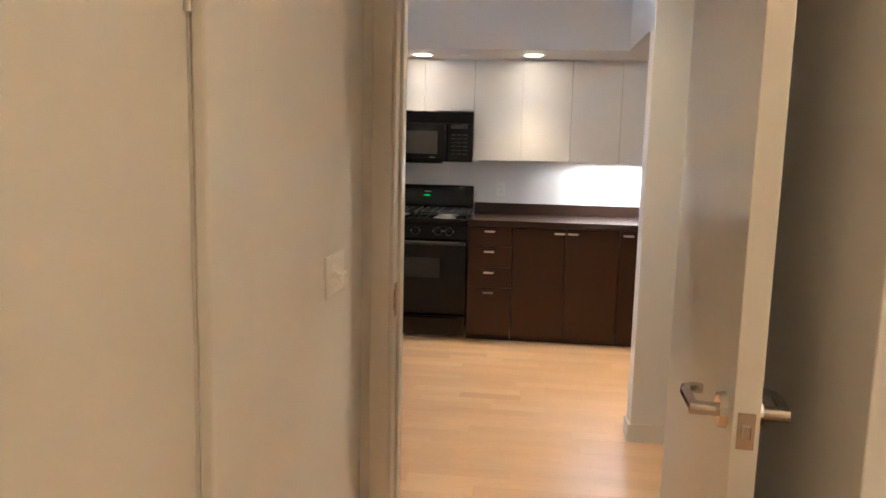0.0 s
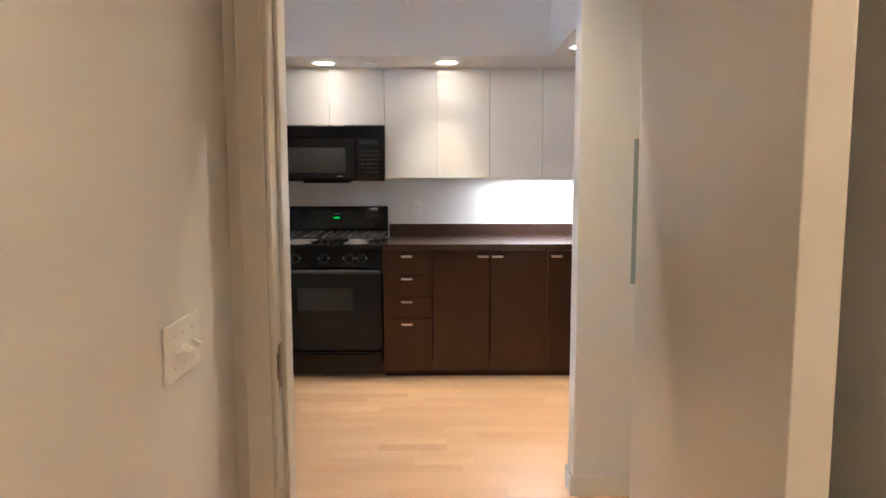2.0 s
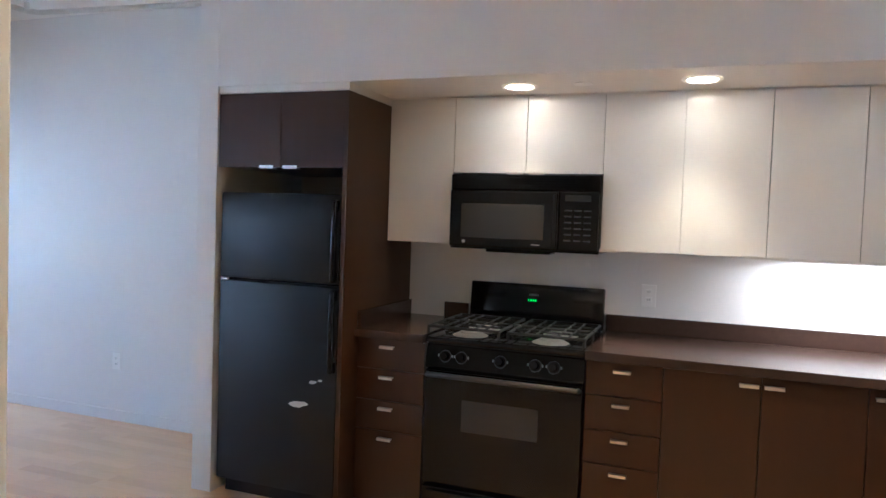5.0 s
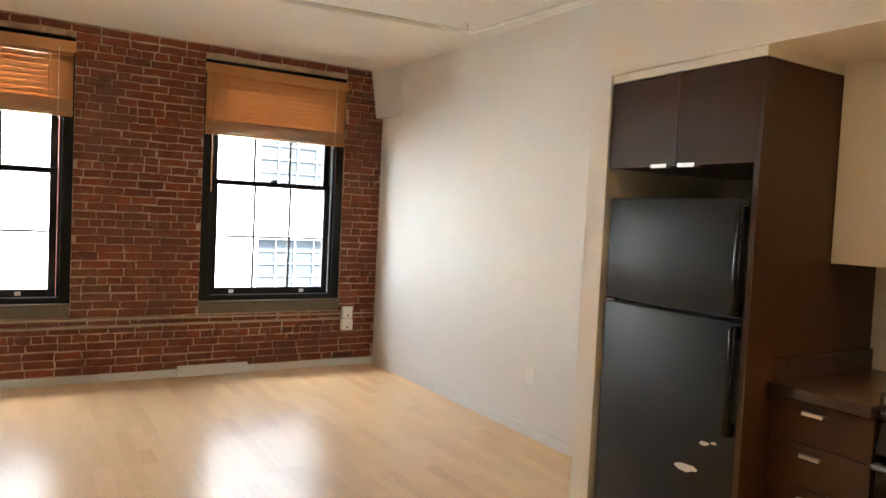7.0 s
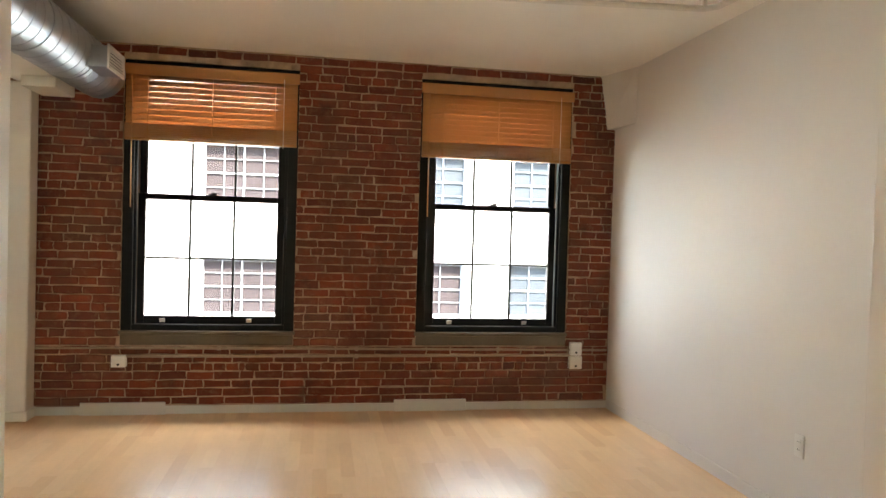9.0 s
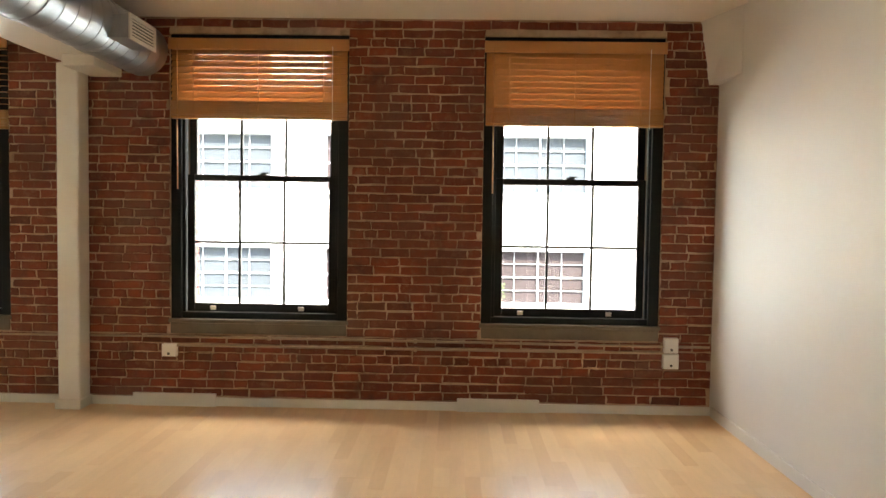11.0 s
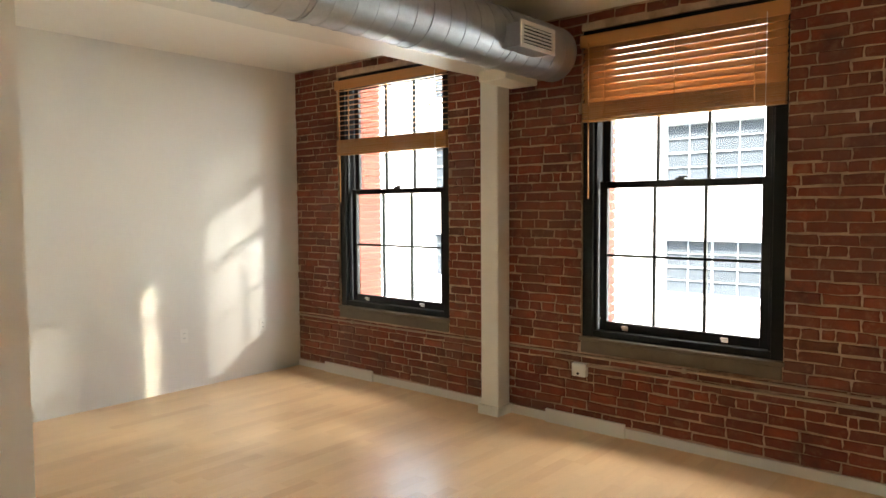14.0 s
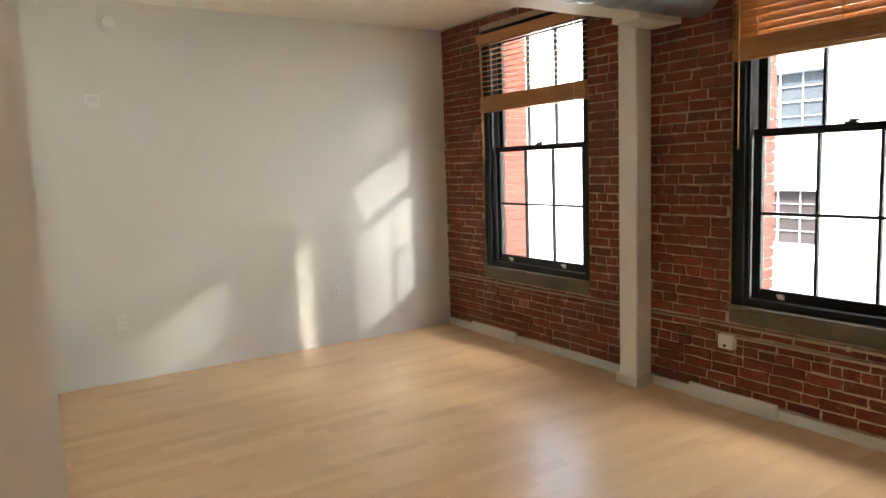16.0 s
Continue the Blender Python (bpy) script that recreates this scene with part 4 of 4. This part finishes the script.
ep = thing("electrical_panel", (0.78, PANEL_Y, 0.918), "grey steel breaker panel cover on the white wall", "electrical panel")
EX0, EX1, EY, EZ0, EZ1 = 0.597, 0.967, PANEL_Y - 0.001, 0.918, 1.512
part("frame", boxes((EX0, EX1, EY - 0.008, EY, EZ0, EZ1), bevel=0.002), PANEL_GREY, ep)
pd = part("door", boxes((EX0 + 0.045, EX1 - 0.04, EY - 0.016, EY - 0.008, EZ0 + 0.045, EZ1 - 0.045), bevel=0.003), PANEL_GREY, ep)
part("latch", boxes((EX1 - 0.075, EX1 - 0.055, EY - 0.022, EY - 0.016, 1.19, 1.24), bevel=0.001), BLACK_GLOSS, pd, "black latch")
part("inset", boxes((EX0 + 0.075, EX1 - 0.10, EY - 0.019, EY - 0.016, EZ0 + 0.075, EZ1 - 0.075), bevel=0.002), PANEL_GREY, pd)
for xx in (EX0 + 0.02, EX1 - 0.02):
    for zz in (EZ0 + 0.03, EZ1 - 0.03):
        bm = bmesh.new()
        tube(bm, (xx, EY - 0.008, zz), (xx, EY - 0.012, zz), 0.006, seg=10)
        part("screw", bm, CHROME, ep)
part("sticker", boxes((EX0 + 0.13, EX0 + 0.22, EY - 0.0095, EY - 0.008, EZ1 - 0.035, EZ1 - 0.012)), material("blue_sticker", (0.12, 0.22, 0.30), 0.5), ep, "small blue sticker")

# ---- bathroom side of the doorway ----
fm = structure("door_frame", boxes((DX0 - 0.074, DX0 - 0.012, DY0 - 0.022, DY0, 0, DH + 0.06), (DX1 + 0.012, DX1 + 0.06, DY0 - 0.022, DY0, 0, DH + 0.06), (DX0 - 0.012, DX1 + 0.012, DY0 - 0.022, DY0, DH, DH + 0.06),
                               (DX0 - 0.02, DX0, DY0, DY1 + 0.004, 0, DH), (DX1, DX1 + 0.02, DY0, DY1 + 0.004, 0, DH), (DX0, DX1, DY0, DY1 + 0.004, DH - 0.02, DH + 0.018),
                               (DX0 - 0.012, DX0 - 0.0005, DY0 - 0.012, DY0, 0, DH), (DX0, DX0 + 0.012, DY0 + 0.05, DY0 + 0.10, 0, DH - 0.02), bevel=0.003), DOOR_PAINT, "cream painted steel door frame", "door frame")
part("strike_plate", boxes((DX0 - 0.002, DX0 + 0.0025, DY0 + 0.008, DY0 + 0.045, 0.845, 0.955), (DX0 - 0.004, DX0 + 0.002, DY0 - 0.006, DY0 + 0.01, 0.87, 0.935), bevel=0.001), CHROME, fm, "steel strike plate")

dl = thing("door_leaf", (DX1, DY0 - 0.03, 0), "open flush cream painted door with lever handle", "door", kind="structure")
HM = Matrix.Translation((0.265, DY0 - 0.085, 0)) @ pose(0, 0, 0, 0, 0, -5.4)   # hinge line; the leaf runs along -y
bm = bmesh.new()
box(bm, -0.002, 0.043, -0.904, -0.004, 0.012, DH - 0.008, bevel=0.002, m=HM)
leaf = part("leaf", bm, DOOR_PAINT, dl)
bm = bmesh.new()
box(bm, 0.006, 0.035, -0.9055, -0.903, 0.88, 0.945, bevel=0.0005, m=HM)
lp = part("latch_plate", bm, CHROME, leaf, "steel latch face plate")
bm = bmesh.new()
box(bm, 0.013, 0.028, -0.912, -0.905, 0.90, 0.925, bevel=0.002, m=HM)
part("latch_bolt", bm, CHROME, lp)
for s, x0 in ((-1, -0.002), (1, 0.043)):
    bm = bmesh.new()
    tube(bm, HM @ Vector((x0, -0.838, 0.925)), HM @ Vector((x0 + s * 0.014, -0.838, 0.925)), 0.034, 0.031, seg=28)
    tube(bm, HM @ Vector((x0 + s * 0.014, -0.838, 0.925)), HM @ Vector((x0 + s * 0.062, -0.838, 0.925)), 0.012, 0.013, seg=16)
    hd = part("lever_handle", bm, CHROME, leaf, "satin chrome lever handle", True)
    bm = bmesh.new()
    bent(bm, [HM @ Vector(p) for p in ((x0 + s * 0.054, -0.840, 0.925), (x0 + s * 0.058, -0.808, 0.929), (x0 + s * 0.06, -0.768, 0.930), (x0 + s * 0.056, -0.738, 0.928), (x0 + s * 0.04, -0.716, 0.924), (x0 + s * 0.022, -0.713, 0.922))], 0.0105)
    part("lever", bm, CHROME, hd, "", True)

sw = thing("light_switch", (LX, 3.503, 0.985), "ivory triple toggle switch plate beside the doorway", "switch")
part("plate", boxes((LX + 0.001, LX + 0.007, 3.412, 3.595, 0.986, 1.099), bevel=0.003), WHITE_PLASTIC, sw)
for k, up in ((0, 1), (1, -1), (2, -1)):
    yy = 3.456 + 0.047 * k
    m = Matrix.Translation((LX + 0.007, yy, 1.043)) @ pose(0, 0, 0, 0, -28 * up, 0)
    bm = bmesh.new()
    box(bm, -0.004, 0.020, -0.005, 0.005, -0.006, 0.006, bevel=0.002, m=m)
    part("toggle", bm, WHITE_PLASTIC, sw)
    for zz in (1.012, 1.073):
        bm = bmesh.new()
        tube(bm, (LX + 0.007, yy, zz), (LX + 0.0082, yy, zz), 0.003, seg=8)
        part("screw", bm, NICKEL, sw)

cf = structure("closet_frame", boxes((LX, LX + 0.026, 2.688, 2.745, 0, 2.12), (LX, LX + 0.012, 2.745, 2.902, 0, 2.12), (LX, LX + 0.022, 1.80, 1.892, 0, 2.12), (LX, LX + 0.022, 1.892, 2.688, 2.045, 2.12), bevel=0.006), TRIM, "cream painted casing of a side door", "door frame")
cd = thing("closet_door", (LX - 0.03, 2.5, 0), "closed flush cream painted side door", "door", kind="structure")
part("leaf", boxes((LX - 0.045, LX - 0.004, 1.8925, 2.6876, 0.01, 2.048), bevel=0.002), DOOR_PAINT, cd)
for zz in (1.62,):
    bm = bmesh.new()
    tube(bm, (LX + 0.002, 2.682, zz - 0.05), (LX + 0.002, 2.682, zz + 0.05), 0.006, seg=12)
    part("hinge", bm, DOOR_PAINT, cd, "painted hinge", True)

va = thing("vanity", (1.2, 2.6, 0), "dark brown bathroom vanity top with backsplash", "vanity")
part("cabinet", boxes((0.730, 1.698, 1.9, RETURN_Y - 0.002, 0.0, 0.666)), VENEER, va)
part("top", boxes((0.553, 1.699, 1.88, RETURN_Y - 0.001, 0.667, 0.706), bevel=0.003), COUNTER, va)
part("backsplash", boxes((0.53, 1.699, RETURN_Y - 0.022, RETURN_Y - 0.001, 0.707, 0.828), bevel=0.002), COUNTER, va)
bl = thing("bathroom_light", (1.7, 1.72, 1.92), "lit round wall light beside the bathroom vanity", "light")
bm = bmesh.new()
tube(bm, (1.699, 1.72, 1.98), (1.672, 1.72, 1.98), 0.07, 0.062, seg=28)
part("base", bm, CHROME, bl, "satin chrome wall plate", True)
bm = bmesh.new()
tube(bm, (1.671, 1.72, 1.98), (1.61, 1.72, 1.98), 0.05, 0.06, seg=28)
part("shade", bm, LENS, bl, "glowing warm glass shade", True)

# ---- outside ----
structure("ground", boxes((-300, 300, -300, 300, -7.3, -7.0)), ASPHALT, "grey asphalt street", "ground")
hs = thing("opposite_building", (-24, 4, -7), "pale rendered building across the street with wide windows", "building")
FXW = -24.0
cols = [(-13.6, -10.6), (-8.6, -5.6), (-3.6, -0.5), (1.2, 3.7), (6.65, 9.75), (11.4, 14.2), (16.2, 19.2)]
rows_z = [(-5.6, -3.6), (-1.35, 0.4), (2.25, 4.1), (5.9, 7.7)]
bm = bmesh.new()
ys = [-60.0] + [v for p in cols for v in p] + [60.0]
for a, c in zip(ys[0::2], ys[1::2]):
    box(bm, FXW - 8, FXW, a, c, -7, 9.0)
zs = [-7.0] + [v for p in rows_z for v in p] + [9.0]
for a, c in cols:
    for z0, z1 in zip(zs[0::2], zs[1::2]):
        box(bm, FXW - 8, FXW, a, c, z0, z1)
part("wall", bm, FACADE, hs)
part("cornice", boxes((FXW - 0.1, FXW + 0.35, -60, 60, 8.7, 9.2)), FACADE, hs)
for i, (a, c) in enumerate(cols):
    for j, (z0, z1) in enumerate(rows_z):
        g = part("window", boxes((FXW - 0.32, FXW - 0.28, a, c, z0, z1)), CURTAIN_RED if j == 1 and i in (1, 3, 4, 6) or (i, j) == (3, 2) else FACADE_DARK, hs, "dim window with drawn blinds")
        fb = bmesh.new()
        n = 4
        for k in range(n + 1):
            w = 0.06 if k in (0, n) else 0.045 if k == 2 else 0.016
            yy = a + (c - a - w) * k / n
            box(fb, FXW - 0.27, FXW - 0.20, yy, yy + w, z0, z1)
        for k in range(5):
            w = 0.045 if k in (0, 2, 4) else 0.014
            zz = z0 + (z1 - z0 - w) * k / 4
            box(fb, FXW - 0.26, FXW - 0.21, a + 0.06, c - 0.06, zz, zz + w)
        part("window_frame", fb, FACADE_FRAME, g)
        part("sill", boxes((FXW + 0.001, FXW + 0.14, a - 0.1, c + 0.1, z0 - 0.12, z0)), FACADE, g)

pl = thing("potted_plant", (-23.86, 6.9, -1.35), "small green plant on a sill across the street", "plant")
part("pot", boxes((-23.94, -23.76, 6.78, 7.02, -1.349, -1.16), bevel=0.02), CEMENT, pl)
bm = bmesh.new()
leaf_rnd = random.Random(3)
for k in range(90):
    a, r, h = leaf_rnd.uniform(0, 6.283), leaf_rnd.uniform(0.0, 0.24) ** 0.9, leaf_rnd.uniform(-1.14, -0.62)
    m = Matrix.Translation((-23.85 + 0.35 * r * math.cos(a), 6.9 + r * math.sin(a), h)) @ pose(0, 0, 0, leaf_rnd.uniform(-70, 70), leaf_rnd.uniform(-70, 70), leaf_rnd.uniform(0, 360))
    q = [bm.verts.new(m @ Vector(p)) for p in ((-0.06, 0, 0), (0, -0.025, 0.01), (0.07, 0, 0), (0, 0.025, 0.01))]
    bm.faces.new(q)
part("leaves", bm, PLANT, pl)

# ---- bricks of the wall ----
COURSE, BRICK_L, JOINT = 0.0645, 0.204, 0.0095


def wall_bricks():
    """Rows (y0, y1, z0, z1, out) of an old wall in running bond with a header course each seventh."""
    rnd = random.Random(4)
    out = []
    for k in range(1, int(CZ / COURSE)):
        z0 = k * COURSE + 0.004
        z1 = z0 + COURSE - JOINT
        header = k % 7 == 5
        step = (BRICK_L / 2 if header else BRICK_L)
        y = SY - step * rnd.random()
        while y < 7.36:
            w = step * (rnd.uniform(0.93, 1.07) if rnd.random() < 0.88 else rnd.uniform(0.45, 0.75))
            a, c = max(y + JOINT / 2, SY + 0.004), min(y + w - JOINT / 2, 7.356)
            spans = [(a, c)]
            for _, wa, wb in WINDOWS:
                if z1 > OPEN_Z0 - 0.105 and z0 < OPEN_Z1:
                    spans = [q for s, e in spans for q in ((s, min(e, wa - 0.002)), (max(s, wb + 0.002), e))]
            for s, e in spans:
                if e - s > 0.025:
                    dz = rnd.uniform(-0.002, 0.002)
                    out.append((s, e, z0 + dz, z1 + dz + rnd.uniform(-0.002, 0.001), rnd.uniform(0.002, 0.009)))
            y += w
    return out


def brick_shape(y0, y1, z0, z1, d, rnd):
    """Vertices and faces of a worn brick with uneven edges, its back in the mortar."""
    ym, zm, e = (y0 + y1) / 2, (z0 + z1) / 2, 0.005
    ring = [(y0, z0), (ym, z0), (y1, z0), (y1, zm), (y1, z1), (ym, z1), (y0, z1), (y0, zm)]
    ring = [(y + rnd.uniform(-0.005, 0.005), z + rnd.uniform(-0.0042, 0.0042)) for y, z in ring]
    v = [(BX - 0.004, y, z) for y, z in ring] + [(BX + d - 0.003, y, z) for y, z in ring]
    v += [(BX + d + rnd.uniform(0, 0.0025), y + e * (1 if y < ym - 0.01 else -1 if y > ym + 0.01 else 0) , z + e * (1 if z < zm - 0.008 else -1 if z > zm + 0.008 else 0)) for y, z in ring]
    f = [tuple(range(16, 24))] + [(a + i, a + (i + 1) % 8, b + (i + 1) % 8, b + i) for a, b in ((0, 8), (8, 16)) for i in range(8)]
    return v, f


rnd = random.Random(11)
joined_v, joined_f, singles = [], [], 0
for row in wall_bricks():
    v, f = brick_shape(*row, rnd)
    near = 4.70 < row[0] < 5.75 and 0.2 < row[2] < 2.6
    if near and singles < 300:
        singles += 1
        me = bpy.data.meshes.new("brick")
        me.from_pydata(v, [], f)
        me.materials.append(BRICK)
        ob = new("brick", me)
        ob.parent = brick_wall
    else:
        n = len(joined_v)
        joined_v += v
        joined_f += [tuple(i + n for i in q) for q in f]
me = bpy.data.meshes.new("bricks")
me.from_pydata(joined_v, [], joined_f)
me.materials.append(BRICKS)
rest = new("bricks", me)
rest.parent = brick_wall
tagged(rest, "old red bricks laid in courses", kind="stuff")

# ---- strips of the floor ----
rnd = random.Random(7)
STRIP = 0.083
joined_v, joined_f, singles = [], [], 0
y = 0.12
while y < 7.7:
    x = -6.5 - rnd.random()
    while x < 2.1:
        w = rnd.uniform(0.22, 0.85)
        a, c = max(x, -6.48) + 0.0003, min(x + w, 2.1) - 0.0003
        if c - a > 0.02:
            y0, y1 = y + 0.0001, y + STRIP - 0.0001
            e = 0.0001
            v = [(a, y0, -0.007), (c, y0, -0.007), (c, y1, -0.007), (a, y1, -0.007), (a, y0, -e), (c, y0, -e), (c, y1, -e), (a, y1, -e), (a + e, y0 + e, 0), (c - e, y0 + e, 0), (c - e, y1 - e, 0), (a + e, y1 - e, 0)]
            f = [(8, 9, 10, 11)] + [(p + i, p + (i + 1) % 4, q + (i + 1) % 4, q + i) for p, q in ((0, 4), (4, 8)) for i in range(4)]
            if singles < 300 and -4.6 < a < -1.0 and 3.0 < y < 5.4:
                singles += 1
                me = bpy.data.meshes.new("plank")
                me.from_pydata(v, [], f)
                me.materials.append(PLANK)
                ob = new("plank", me)
                ob.parent = sub
            else:
                n = len(joined_v)
                joined_v += v
                joined_f += [tuple(i + n for i in q) for q in f]
        x += w
    y += STRIP
me = bpy.data.meshes.new("planks")
me.from_pydata(joined_v, [], joined_f)
me.materials.append(PLANKS)
rest = new("planks", me)
rest.parent = sub
tagged(rest, "pale maple floor strips", kind="stuff")
